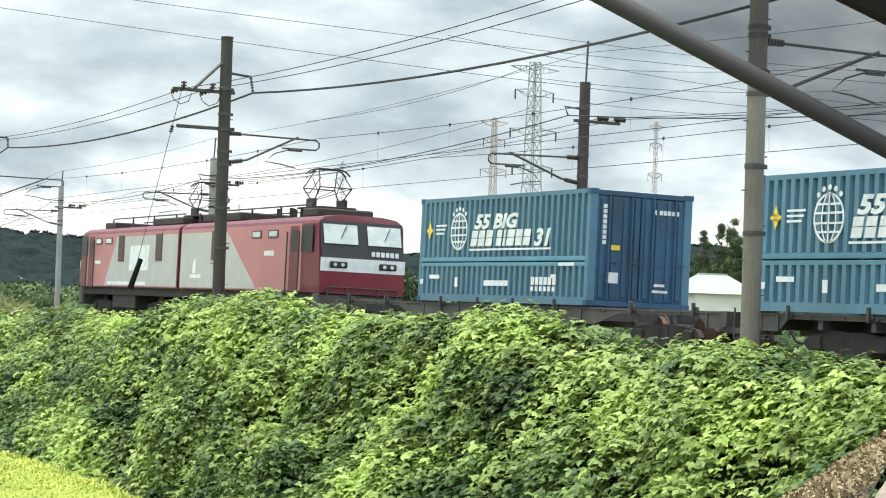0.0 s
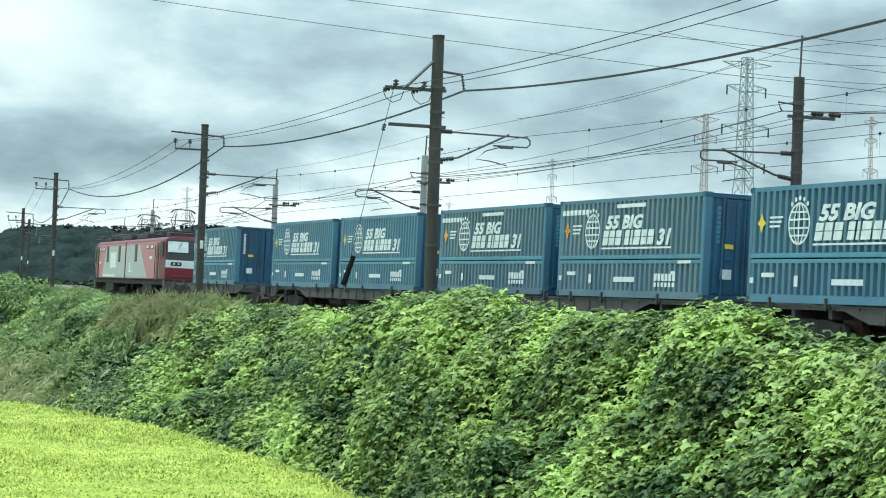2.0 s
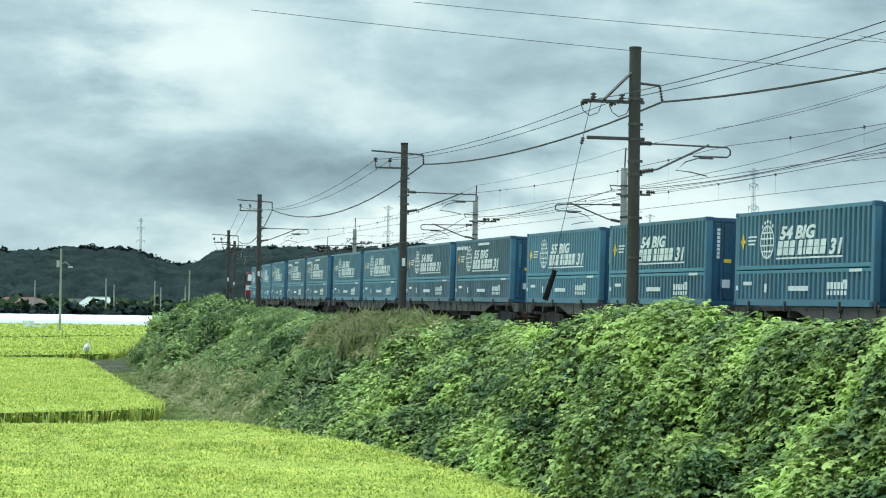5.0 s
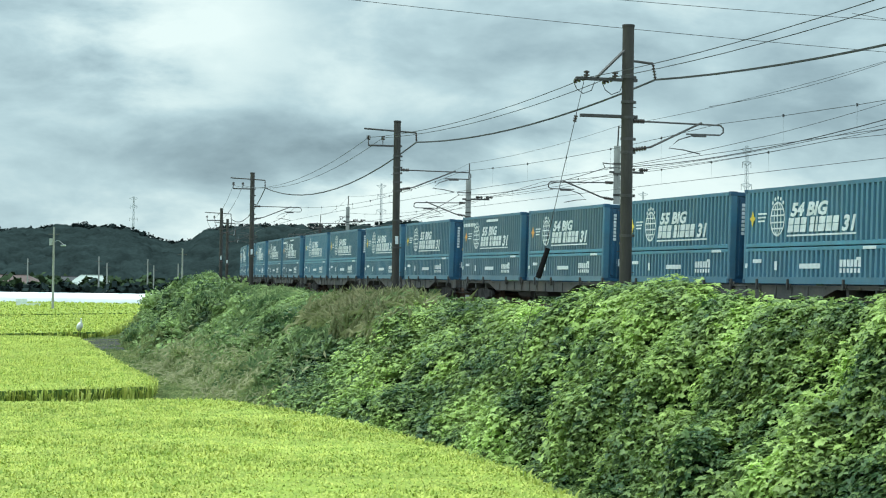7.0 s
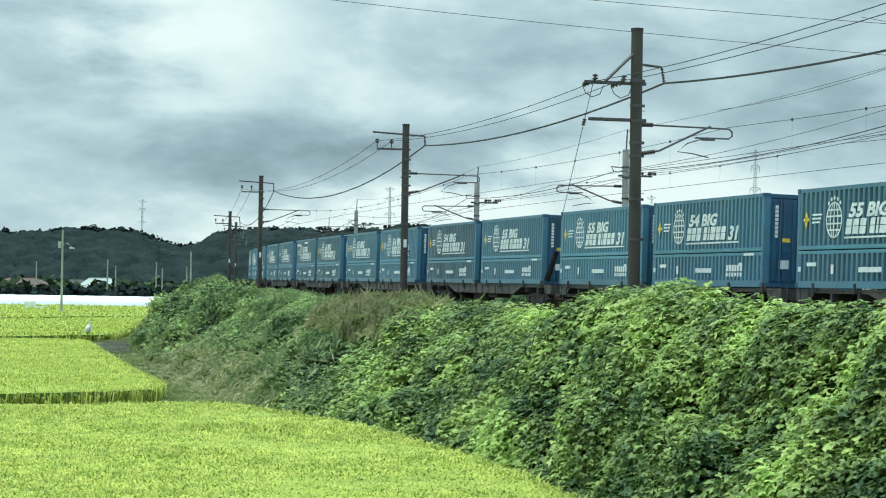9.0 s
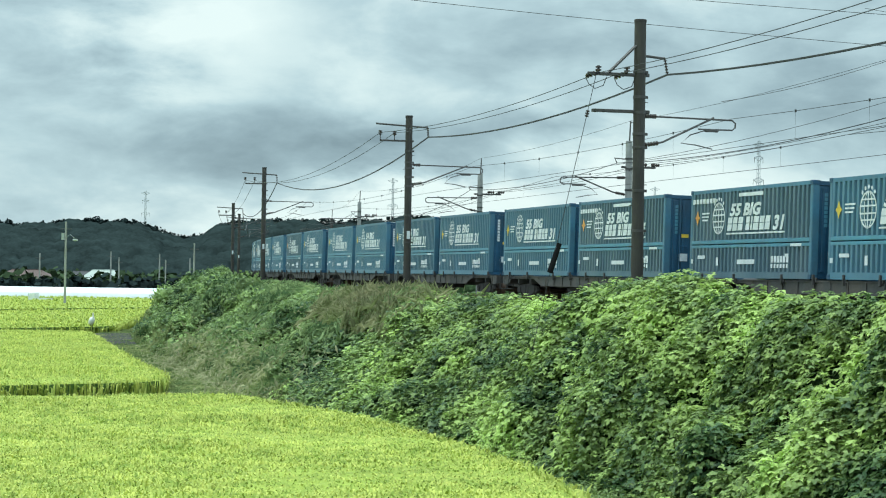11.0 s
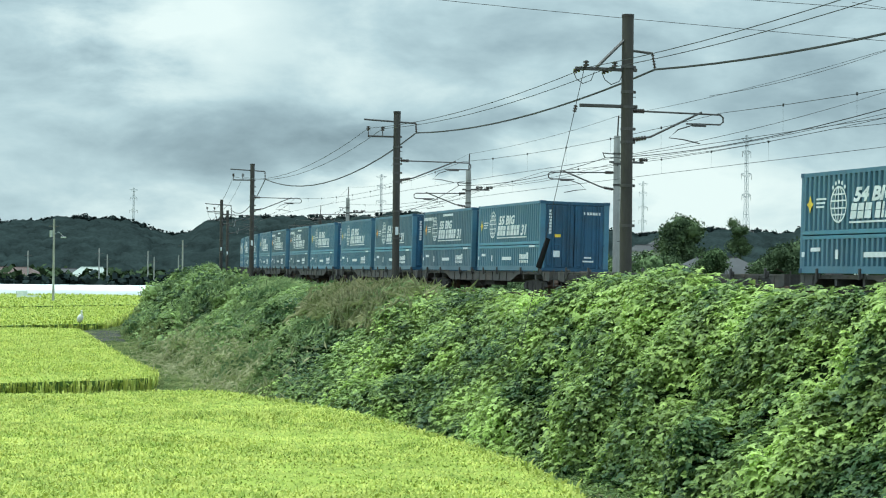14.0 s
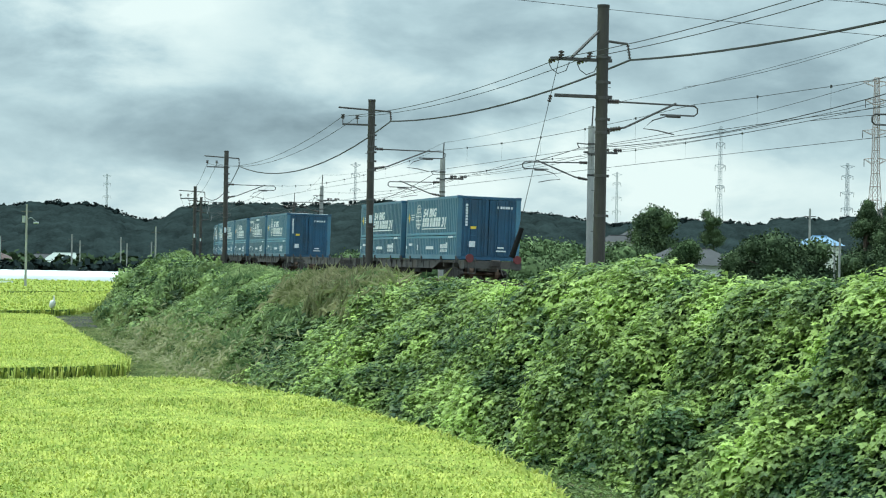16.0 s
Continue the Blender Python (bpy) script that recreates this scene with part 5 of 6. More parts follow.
def build_overhead():
    for i, (s, top, r, fz, strain, mat) in enumerate(NEAR_MASTS):
        ob = near_mast(s, top, r, fz, strain, mat)
        tagged(ob, "weathered dark concrete mast with steel crossarms and track bracket" if mat is M_CONC else "pale grey concrete mast with step bolts and bracket", "catenary mast", "masts along the near track")
    for m in FAR_MASTS:
        tagged(far_mast(*m), "weathered concrete mast carrying wires over the far track" if m[3] is M_CONC else "pale concrete mast carrying wires over the far track", "catenary mast", "masts along the far track")
    lead = [(-70, 5.9)] + [(m[0], m[3]) for m in NEAR_MASTS] + [(230, 5.6)]
    span_wire("feeder_cable", [at_mast(s, NEAR_N, 0.88, z) for s, z in lead], 1.0, 0.033, "thick black sagging feeder cable between the masts")
    for dx, zz in ((-1.3, 6.25), (-0.65, 6.25)):
        pts = [at_mast(s, NEAR_N, dx + (0.0 if s > -10 else -0.3), {-22.9: 6.25, 4.55: 6.1, 131.5: 5.2}.get(s, zz)) for s in (-22.9, 4.55, 34.7, 84.7, 131.5, 180)]
        pts.insert(0, at_mast(-70, NEAR_N, dx, 6.4))
        span_wire("supply_wire", pts, 0.75, 0.012, "thin dark supply wire strung from mast to mast")
    posts = [-70] + [m[0] for m in NEAR_MASTS] + [230]
    for n, zc, zm in ((-1.245, 3.98, 4.86), (-5.045, 3.75, 4.5)):
        bm = bmesh.new()
        mess = [Vector((*[float(c) for c in along(s, n)[:2]], zm)) for s in posts]
        drops = []
        for a, b in zip(mess[:-1], mess[1:]):
            k = max(6, int((b - a).length / 5))
            pts = sagging(bm, a, b, 0.45 * ((b - a).length / 45) ** 2, 0.009, k)
            drops += [(p, Vector((p.x, p.y, zc))) for p in pts[1:-1]]
        tagged(mesh_object("messenger_wire", bm, M_WIRE), "thin sagging messenger wire over the track", "wire", "overhead wires")
        bm = bmesh.new()
        chain(bm, [Vector((*[float(c) for c in along(s, n)[:2]], zc)) for s in np.arange(-70, 231, 10)], 0.009, 5)
        tagged(mesh_object("contact_wire", bm, M_WIRE), "level contact wire above the track", "wire", "overhead wires")
        bm = bmesh.new()
        for a, b in drops:
            tube(bm, a, b, 0.0022, seg=4)
            tube(bm, a - Vector((0, 0, 0.04)), a + Vector((0, 0, 0.04)), 0.03, seg=5)
        tagged(mesh_object("dropper_wires", bm, M_WIRE), "thin droppers hanging from the messenger wire", "wire", kind="stuff")
    order = sorted(FAR_MASTS)
    span_wire("feeder_cable", [at_mast(m[0], FAR_N, -0.56, m[4]) for m in order], 0.9, 0.017, "dark feeder cable along the far masts")
    for dx in (0.55, 1.15):
        span_wire("supply_wire", [at_mast(m[0], FAR_N, dx, m[1] - 1.05) for m in order], 0.5, 0.010, "thin supply wire along the far masts")
    span_wire("earth_wire", [at_mast(m[0], FAR_N, 0.05, m[1] + 0.9) for m in order], 0.5, 0.008, "thin earth wire on top of the far masts")
    # guy wire with its black cover
    a, b = Vector((4.15, 60.75, 6.05)), Vector((2.35, 60.5, -2.2))
    root = new("guy_wire")
    root.location = b
    bm = bmesh.new()
    tube(bm, a - b, (0, 0, 0), 0.010, seg=5)
    part("stay_wire", bm, M_WIRE, root)
    c0, c1 = Vector((3.12, 60.65, 0.98)), Vector((2.84, 60.6, 0.10))
    bm = bmesh.new()
    tube(bm, c0 - b, c1 - b, 0.075, 0.09, seg=12)
    part("sleeve", bm, M_CAUTION, root, "black plastic guard sleeve")
    bm = bmesh.new()
    p = a.lerp(b, 0.13)
    insulator(bm, p - b, p - b + (b - a).normalized() * 0.22, 0.06, 3)
    part("strain_insulator", bm, M_INSUL, root)
    tagged(root, "thin guy wire with a black guard sleeve beside the mast", "guy wire")


build_overhead()


# ---------------------------------------------------------------- pylons and high lines
def pylon_proto(mat, name="transmission_pylon"):
    root = new(name)
    H = 55.0
    half = lambda z: 4.2 * (1 - z / 30) + 1.35 * (z / 30) if z < 30 else 1.35 - 0.55 * (z - 30) / 25
    bm = bmesh.new()
    levels = [0, 7, 13, 18.5, 23, 26.5, 30, 33, 36, 39, 42, 45, 48, 51, 53.5, 55]
    for sx in (-1, 1):
        for sy in (-1, 1):
            leg = bmesh.new()
            chain(leg, [(sx * half(a), sy * half(a), a) for a in levels], 0.16, 4)
            part("leg", leg, mat, root)
    for a, b in zip(levels[:-1], levels[1:]):
        ha, hb = half(a), half(b)
        for (x0, y0, x1, y1) in ((-1, -1, 1, -1), (1, -1, 1, 1), (1, 1, -1, 1), (-1, 1, -1, -1)):
            tube(bm, (x0 * ha, y0 * ha, a), (x1 * hb, y1 * hb, b), 0.07, seg=4)
            tube(bm, (x1 * ha, y1 * ha, a), (x0 * hb, y0 * hb, b), 0.07, seg=4)
            tube(bm, (x0 * hb, y0 * hb, b), (x1 * hb, y1 * hb, b), 0.09, seg=4)
    part("lattice", bm, mat, root)
    for z, reach in ((54.2, 6.4), (49.5, 5.0), (41.5, 6.0), (34.0, 5.2)):
        for sx in (-1, 1):
            bm = bmesh.new()
            for sy in (-1, 1):
                tube(bm, (sx * half(z), sy * half(z), z), (sx * reach, 0, z - 0.4), 0.09, seg=4)
                tube(bm, (sx * half(z), sy * half(z), z - 1.6), (sx * reach, 0, z - 0.4), 0.08, seg=4)
            for q in (0.35, 0.6):
                tube(bm, (sx * reach * q, 0, z - 0.1), (sx * reach * q, 0, z - 1.3), 0.08, seg=4)
            arm = part("crossarm", bm, mat, root)
            if z < 54:
                part("insulator_string", made(tube, (sx * reach, 0, z - 0.4), (sx * reach, 0, z - 2.4), 0.16, 0.16, 6), M_INSUL, arm)
    return root


def build_pylons():
    grey, red = pylon_proto(M_PYLON), pylon_proto(M_PYLON_RED)
    spots = ((0.2457, 0.1228, 0, 25), (0.2255, 0.0936, 1, 10), (0.3105, 0.0956, 1, 20), (0.1488, 0.0679, 0, 35), (0.2117, 0.051, 0, 20), (0.098, 0.0446, 0, 0), (-0.1524, 0.0389, 0, 0), (-0.0307, 0.0469, 0, 10))
    used = set()
    for rx, rz, k, turn in spots:
        y = 49.7 / rz
        proto = (grey, red)[k]
        slim = 1.0 if rx == 0.2457 else 0.62 if rx > 0.16 else 0.42
        m = pose(rx * y, y, GROUND_Z, 0, 0, turn) @ Matrix.Diagonal((slim, slim, 1, 1))
        if k in used:
            ob = copy_thing(proto, m)
        else:
            ob = proto
            ob.matrix_basis = m
            used.add(k)
        tagged(ob, "tall grey steel lattice transmission pylon" if k == 0 else "tall reddish painted lattice transmission pylon", "pylon", "transmission pylons")
    lines = (((-0.10, 0.1425), (0.46, 0.101), 160), ((-0.02, 0.1475), (0.46, 0.1215), 165), ((0.22, 0.139), (0.5, 0.128), 300), ((0.2457, 0.122), (0.42, 0.131), 400), ((0.2457, 0.115), (0.42, 0.118), 400), ((0.2457, 0.106), (0.42, 0.104), 400),
             ((0.13, 0.087), (0.2457, 0.122), 400), ((0.08, 0.056), (0.2457, 0.100), 420), ((0.2, 0.134), (0.44, 0.110), 380))
    for (x0, z0), (x1, z1), y in lines:
        bm = bmesh.new()
        sagging(bm, (x0 * y, y, z0 * y), (x1 * y, y, z1 * y), 0.004 * y, 0.00012 * y + 0.004)
        tagged(mesh_object("transmission_line", bm, M_WIRE), "high thin transmission conductor against the clouds", "wire", "transmission conductors")


build_pylons()


# ---------------------------------------------------------------- trees, hills
def crown_arrays(rng, c, r, cards, squash=0.85, card=0.32, ruffle=0.5):
    """A ragged crown: small leaf cards round a dark core."""
    d = rng.normal(0, 1, (cards, 3))
    d /= np.linalg.norm(d, axis=1, keepdims=True)
    lump = 1 + 0.22 * np.sin(d[:, 0] * 5 + c[0]) * np.sin(d[:, 1] * 6 + c[1]) + rng.normal(0, 0.10, cards)
    p = np.asarray(c) + d * (r * lump * rng.uniform(0.72, 1.05, cards))[:, None] * np.array((1, 1, squash))
    n = d + rng.normal(0, ruffle, d.shape) + np.array((0, 0, 0.5 - ruffle))
    n /= np.linalg.norm(n, axis=1, keepdims=True)
    t = np.cross(n, rng.normal(0, 1, d.shape))
    t /= np.linalg.norm(t, axis=1, keepdims=True)
    b = np.cross(n, t)
    w = (r * card * rng.uniform(0.6, 1.2, cards))[:, None]
    v = np.stack([p - t * w - b * w * 0.5, p + t * w * 0.8 - b * w * 0.7, p + t * w + b * w * 0.6, p - t * w * 0.7 + b * w], 1).reshape(-1, 3)
    i = np.arange(cards) * 4
    return v, np.stack([i, i + 1, i + 2, i + 3], 1)


def crowns(name, spots, mat, label, seed, cards=46, category="trees", card=0.32, ruffle=0.5, core=0.0):
    rng = np.random.RandomState(seed)
    vs, fs, base = [], [], 0
    for x, y, z, r in spots:
        v, f = crown_arrays(rng, (x, y, z), r, cards, card=card, ruffle=ruffle)
        vs.append(v)
        fs.append(f + base)
        base += len(v)
    quads = np.concatenate(fs)
    tris = [quads[:, :3], quads[:, [0, 2, 3]]]
    if core:
        tv, tf = blob_mesh()
        for x, y, z, r in spots:
            vs.append(tv * (core + rng.normal(0, 0.13, (len(tv), 1))) * r * np.array((1, 1, 0.85)) + np.array((x, y, z)))
            tris.append(tf + base)
            base += len(tv)
    tagged(raw_object(name, np.concatenate(vs), np.concatenate(tris), mat), label, category, kind="stuff")


def blob_mesh(level=2):
    bm = bmesh.new()
    bmesh.ops.create_icosphere(bm, subdivisions=level, radius=1.0)
    bm.verts.ensure_lookup_table()
    v = np.array([p.co for p in bm.verts])
    f = np.array([[p.index for p in q.verts] for q in bm.faces])
    bm.free()
    return v, f


LEFT_RIDGE = ((-0.30, 0.021), (-0.25, 0.024), (-0.2046, 0.0225), (-0.177, 0.025), (-0.1576, 0.024), (-0.148, 0.021), (-0.1381, 0.0172), (-0.127, 0.0172), (-0.1161, 0.023), (-0.10, 0.0255), (-0.0846, 0.0256), (-0.0513, 0.0255),
              (-0.0236, 0.0285), (0.0, 0.0275), (0.03, 0.026), (0.0588, 0.0238), (0.08, 0.021), (0.1007, 0.019), (0.1172, 0.0225), (0.1424, 0.0222), (0.165, 0.020), (0.1842, 0.0245), (0.205, 0.023), (0.24, 0.031), (0.28, 0.036), (0.33, 0.034), (0.40, 0.03), (0.6, 0.03))


def build_hills():
    rng = np.random.RandomState(8)
    D = 760.0
    rx, rz = [a for a, _ in LEFT_RIDGE], [b for _, b in LEFT_RIDGE]
    # solid hill under the trees
    us = np.linspace(-0.32, 0.6, 180)
    rows = ((0.80, 0.0), (0.86, 0.38), (0.93, 0.76), (1.0, 0.95), (1.12, 0.85), (1.4, 0.0))
    V, F = [], []
    for u in us:
        z = np.interp(u, rx, rz) * D - 5 - GROUND_Z
        for dist, q in rows:
            V.append((u * D * dist, D * dist, GROUND_Z - 1 + q * z))
    nr = len(rows)
    for k in range(len(us) - 1):
        for j in range(nr - 1):
            F.append((k * nr + j, (k + 1) * nr + j, (k + 1) * nr + j + 1, k * nr + j + 1))
    tagged(raw_object("wooded_hill", V, F, M_FOREST, True), "low dark wooded hills behind the fields", "hill", kind="structure")
    # the forest roof: crowns of two sizes over the whole slope
    U, Q = np.meshgrid(np.linspace(-0.31, 0.5, 760), np.linspace(0, 1, 80), indexing="ij")
    dist = D * np.interp(Q, [0, 0.35, 0.75, 0.95, 1.0], [0.80, 0.86, 0.93, 1.0, 1.06])
    up = np.interp(U, rx, rz) * D - GROUND_Z - 3.0
    z = GROUND_Z + up * np.minimum(Q / 0.95, 1) - 3 * (Q > 0.96) + 2.6 * domes(U * D / 5.2, Q * 13, 71) * smooth_step(0, 0.1, Q) + 1.1 * domes(U * D / 2.1, Q * 31, 72) + rng.normal(0, 0.12, U.shape)
    dist = dist - 2.2 * domes(U * D / 5.2, Q * 13, 71)
    a, b = U.shape
    i = (np.arange(a - 1)[:, None] * b + np.arange(b - 1)[None]).ravel()
    ob = raw_object("hill_forest", np.stack([(U * dist).ravel(), dist.ravel(), z.ravel()], 1), np.stack([i, i + b, i + b + 1, i + 1], 1), M_FOREST)
    tagged(ob, "dense dark green forest on the hills", "trees", kind="stuff")
    spots = []
    for k in range(1100):
        u = rng.uniform(-0.31, 0.5)
        r = rng.uniform(0.6, 1.5)
        spots.append((u * D * 0.995, D * 0.995, np.interp(u, rx, rz) * D - rng.uniform(0.4, 2.2), r))
    crowns("hilltop_trees", spots, M_FOREST, "ragged tree tops along the hill's skyline", 9, 26, "trees", 0.4, 0.6)
    # hedges and shrubs before the hills
    spots = []
    for k in range(420):
        u = rng.uniform(-0.26, 0.02)
        d = rng.uniform(430, 560)
        spots.append((u * d, d, GROUND_Z + rng.uniform(0.5, 3.2), rng.uniform(1.2, 3.0)))
    crowns("field_hedges", spots, M_HEDGE, "mixed green hedges at the far field edge", 10, 30, "hedge")
    spots = []
    for k in range(60):
        x = -92 + k * 0.95
        spots.append((x, 378 + rng.uniform(-3, 3), GROUND_Z + rng.uniform(0.8, 2.4), rng.uniform(1.2, 2.2)))
    crowns("greenhouse_hedge", spots, M_FOREST, "dark hedge behind the white greenhouses", 11, 34, "hedge")
    # shrubs beyond the far track
    spots = []
    for k in range(420):
        s, n = rng.uniform(52, 230), -rng.uniform(12.5, 34)
        x, y, _ = along(s, n)
        spots.append((float(x), float(y), rng.uniform(-2.6, -0.5) - 0.9 * (x > 0.12 * y) + 1.4 * (0.04 * y < x < 0.115 * y and s > 105), rng.uniform(0.8, 1.7)))
    crowns("trackside_shrubs", spots, M_SHRUB, "light green shrubs on the far side of the tracks", 12, 420, "shrubs", 0.075, core=0.72)
    # bushes that stand out of the vines along the far bank
    spots = []
    for k in range(95):
        s, n = rng.uniform(40, 128), rng.uniform(2.4, 9.0)
        x, y, _ = along(s, n)
        r = rng.uniform(0.5, 1.25) * (0.8 if n < 3.4 else 1.0)
        spots.append((float(x), float(y), float(vine_height(np.array([s]), np.array([n]))[0]) - (0.55 if n < 3.6 else 0.1) * r, r))
    for s, n, z, r in ((128.5, 2.8, -0.1, 0.75), (127.0, 3.4, -0.5, 0.9), (124, 5.0, -1.2, 1.3), (126, 7.0, -2.4, 1.5)):
        x, y, _ = along(s, n)
        spots.append((float(x), float(y), z, r))
    crowns("bank_bushes", spots, M_LEAF_FAR, "rounded green bushes standing out of the bank vines", 15, 420, "bushes", 0.085, 0.45, core=0.6)
    spots = []
    for k in range(150):
        u = rng.uniform(0.13, 0.42)
        d = rng.uniform(175, 270)
        if 0.315 < u < 0.37:
            continue
        spots.append((u * d, d, rng.uniform(-4.4, -2.1), rng.uniform(1.2, 2.2)))
    crowns("roadside_shrubs", spots, M_SHRUB, "tangled green shrubs before the houses", 13, 420, "shrubs", 0.06, core=0.72)


def tree(x, y, height, spread, mat, label, seed, conifer=False):
    rng = np.random.RandomState(seed)
    root = new("tree")
    root.location = (x, y, GROUND_Z)
    bm = bmesh.new()
    tube(bm, (0, 0, 0), (rng.normal(0, 0.2), rng.normal(0, 0.2), height * 0.85), spread * 0.10, spread * 0.03, seg=8)
    for k in range(7):
        a = k * 2.4
        z = height * (0.35 + 0.08 * k)
        tube(bm, (0, 0, z), (math.cos(a) * spread * 0.4, math.sin(a) * spread * 0.4, z + height * 0.08), spread * 0.035, spread * 0.01, seg=5)
    part("trunk", bm, M_BARK, root)
    vs, fs, cores, base = [], [], [], 0
    tv, tf = blob_mesh()
    for k in range(38):
        q = rng.rand()
        a, rad = rng.uniform(0, 6.28), spread * (0.62 * (1 - q) if conifer else 0.7 * math.sqrt(rng.rand()) * (1.1 - 0.5 * q))
        z = height * (0.25 + 0.72 * q)
        r = spread * ((0.34 - 0.2 * q) if conifer else rng.uniform(0.2, 0.4))
        core = tv * (0.58 + rng.normal(0, 0.16, (len(tv), 1))) * r + np.array((rad * math.cos(a), rad * math.sin(a), z))
        vs.append(core), cores.append(tf[:, :3] + base)
        base += len(core)
        v, f = crown_arrays(rng, (rad * math.cos(a), rad * math.sin(a), z), r, 420, card=0.085, ruffle=0.9)
        vs.append(v), fs.append(f + base)
        base += len(v)
    quads = np.concatenate(fs)
    tris = np.concatenate([quads[:, :3], quads[:, [0, 2, 3]]] + cores)
    raw_object("crown", np.concatenate(vs), tris, mat).parent = root
    tagged(root, label, "tree", "trees beyond the tracks")


build_hills()
for i, (rx, d, top, sp, con) in enumerate(((0.3284, 235, 0.039, 3.4, 1), (0.338, 240, 0.043, 3.2, 1), (0.347, 225, 0.046, 3.4, 1), (0.354, 215, 0.052, 3.6, 1), (0.364, 215, 0.056, 3.8, 1), (0.1172, 420, 0.0272, 7.5, 0), (0.146, 330, 0.0262, 2.8, 0),
                                          (0.172, 190, 0.0125, 4.2, 0), (0.186, 185, 0.0145, 4.4, 0), (0.163, 195, 0.009, 3.4, 0), (0.222, 260, 0.0335, 5.5, 1), (0.235, 255, 0.036, 5.5, 1), (0.25, 250, 0.038, 5.5, 1), (0.131, 175, 0.0095, 2.6, 0), (0.106, 190, 0.008, 3.4, 0))):
    tree(rx * d, d, top * d - GROUND_Z, sp, M_TREE if i != 13 else M_SHRUB, "dark green conifer behind the house" if con else "rounded dark green broadleaf tree", 40 + i, bool(con))


# ---------------------------------------------------------------- houses, greenhouses, field things
def house(x, y, w, d, eaves, ridge, turn, wall_mat, roof_mat, label, windows=3, base=GROUND_Z):
    root = new("house")
    root.matrix_basis = pose(x, y, base, 0, 0, turn)
    part("wall", made(box, -w / 2, w / 2, -d / 2, d / 2, 0, eaves), wall_mat, root)
    bm = bmesh.new()
    o = 0.5
    pts = [(-w / 2 - o, -d / 2 - o, eaves), (w / 2 + o, -d / 2 - o, eaves), (w / 2 + o, d / 2 + o, eaves), (-w / 2 - o, d / 2 + o, eaves), (-w / 4, 0, ridge), (w / 4, 0, ridge)]
    v = [bm.verts.new(p) for p in pts]
    for f in ((0, 1, 5, 4), (1, 2, 5), (2, 3, 4, 5), (3, 0, 4), (3, 2, 1, 0)):
        bm.faces.new([v[k] for k in f])
    part("roof", bm, roof_mat, root)
    part("roof_ridge", made(box, -w / 4, w / 4, -0.12, 0.12, ridge - 0.05, ridge + 0.12), roof_mat, root)
    rows = 2 if eaves > 4.5 else 1
    for r in range(rows):
        for k in range(windows):
            xc = -w / 2 + (k + 0.5) * w / windows
            z0 = 0.9 + r * 2.7
            win = part("window", made(box, xc - 0.75, xc + 0.75, -d / 2 - 0.06, -d / 2 + 0.02, z0, z0 + 1.2), M_WHITE, root)
            part("pane", made(box, xc - 0.66, xc + 0.66, -d / 2 - 0.075, -d / 2 - 0.05, z0 + 0.08, z0 + 1.12), M_PANE, win)
    tagged(root, label, "house")


M_ROOF_GREEN = material("pale_green_roof", (0.34, 0.38, 0.35), 0.7, vary=0.12)
M_ROOF_RED = material("brown_red_roof", (0.09, 0.055, 0.05), 0.7, vary=0.2)
M_BLUE_SHEET = material("blue_sheet", (0.16, 0.27, 0.42), 0.5, vary=0.2)
house(68.6, 200, 6.6, 7, 7.0, 9.0, 4, M_WALL, M_ROOF_GREEN, "two-storey white house with a pale hipped roof", 2)
house(29.6, 220, 9.0, 8, 5.2, 7.0, 8, M_WALL, M_TILE, "house with a low dark tiled roof among shrubs", 3)
house(59.5, 300, 4.5, 6, 8.4, 9.8, 10, M_WALL, M_BLUE_SHEET, "white house with a blue roof beyond the shrubs", 2)
house(47.5, 430, 9, 7, 10.5, 12.5, 5, M_WALL, M_TILE, "distant white house below the hill", 3)
house(42.0, 425, 7, 7, 9.6, 11.0, -5, M_WALL, M_TILE, "distant pale house beside the shrubs", 3)
house(-99.0, 470, 13, 7, 3.2, 5.0, 2, M_WALL, M_ROOF_RED, "long low white farm building with brownish roof", 4)
house(-82.0, 475, 10, 8, 2.6, 5.2, 0, M_WALL, M_ROOF_GREEN, "farm house with a pale hipped roof", 3)
house(-89.5, 490, 9, 8, 2.8, 4.8, 0, M_WALL, M_TILE, "farm house with grey roof behind the greenhouses", 3)


def greenhouse(x0, x1, y):
    root = new("greenhouse")
    root.location = (x0, y, GROUND_Z)
    bm = bmesh.new()
    L_ = x1 - x0
    n, rows = 10, 24
    grid = []
    for k in range(rows + 1):
        sag = 0.03 * (k % 2)
        grid.append([bm.verts.new((L_ * k / rows, -2.6 * math.cos(math.pi * j / n), (2.15 - sag) * math.sin(math.pi * j / n) ** 0.6)) for j in range(n + 1)])
    for a, b in zip(grid[:-1], grid[1:]):
        for j in range(n):
            bm.faces.new((a[j], b[j], b[j + 1], a[j + 1]))
    bm.faces.new(grid[0]), bm.faces.new(grid[-1])
    part("film_cover", bm, M_PLASTIC, root, smooth=True)
    for k in range(5):
        bm = bmesh.new()
        x = L_ * (k + 0.5) / 5
        box(bm, x - 0.8, x + 0.8, -1.2, -0.6, 1.86, 2.02, bevel=0.03)
        part("roof_vent", bm, M_GREY, root)
    tagged(root, "long white film greenhouse tunnel at the field's edge", "greenhouse", "greenhouses in the fields")


for x0, x1 in ((-150, -112), (-111, -80), (-79, -46)):
    greenhouse(x0, x1, 352)


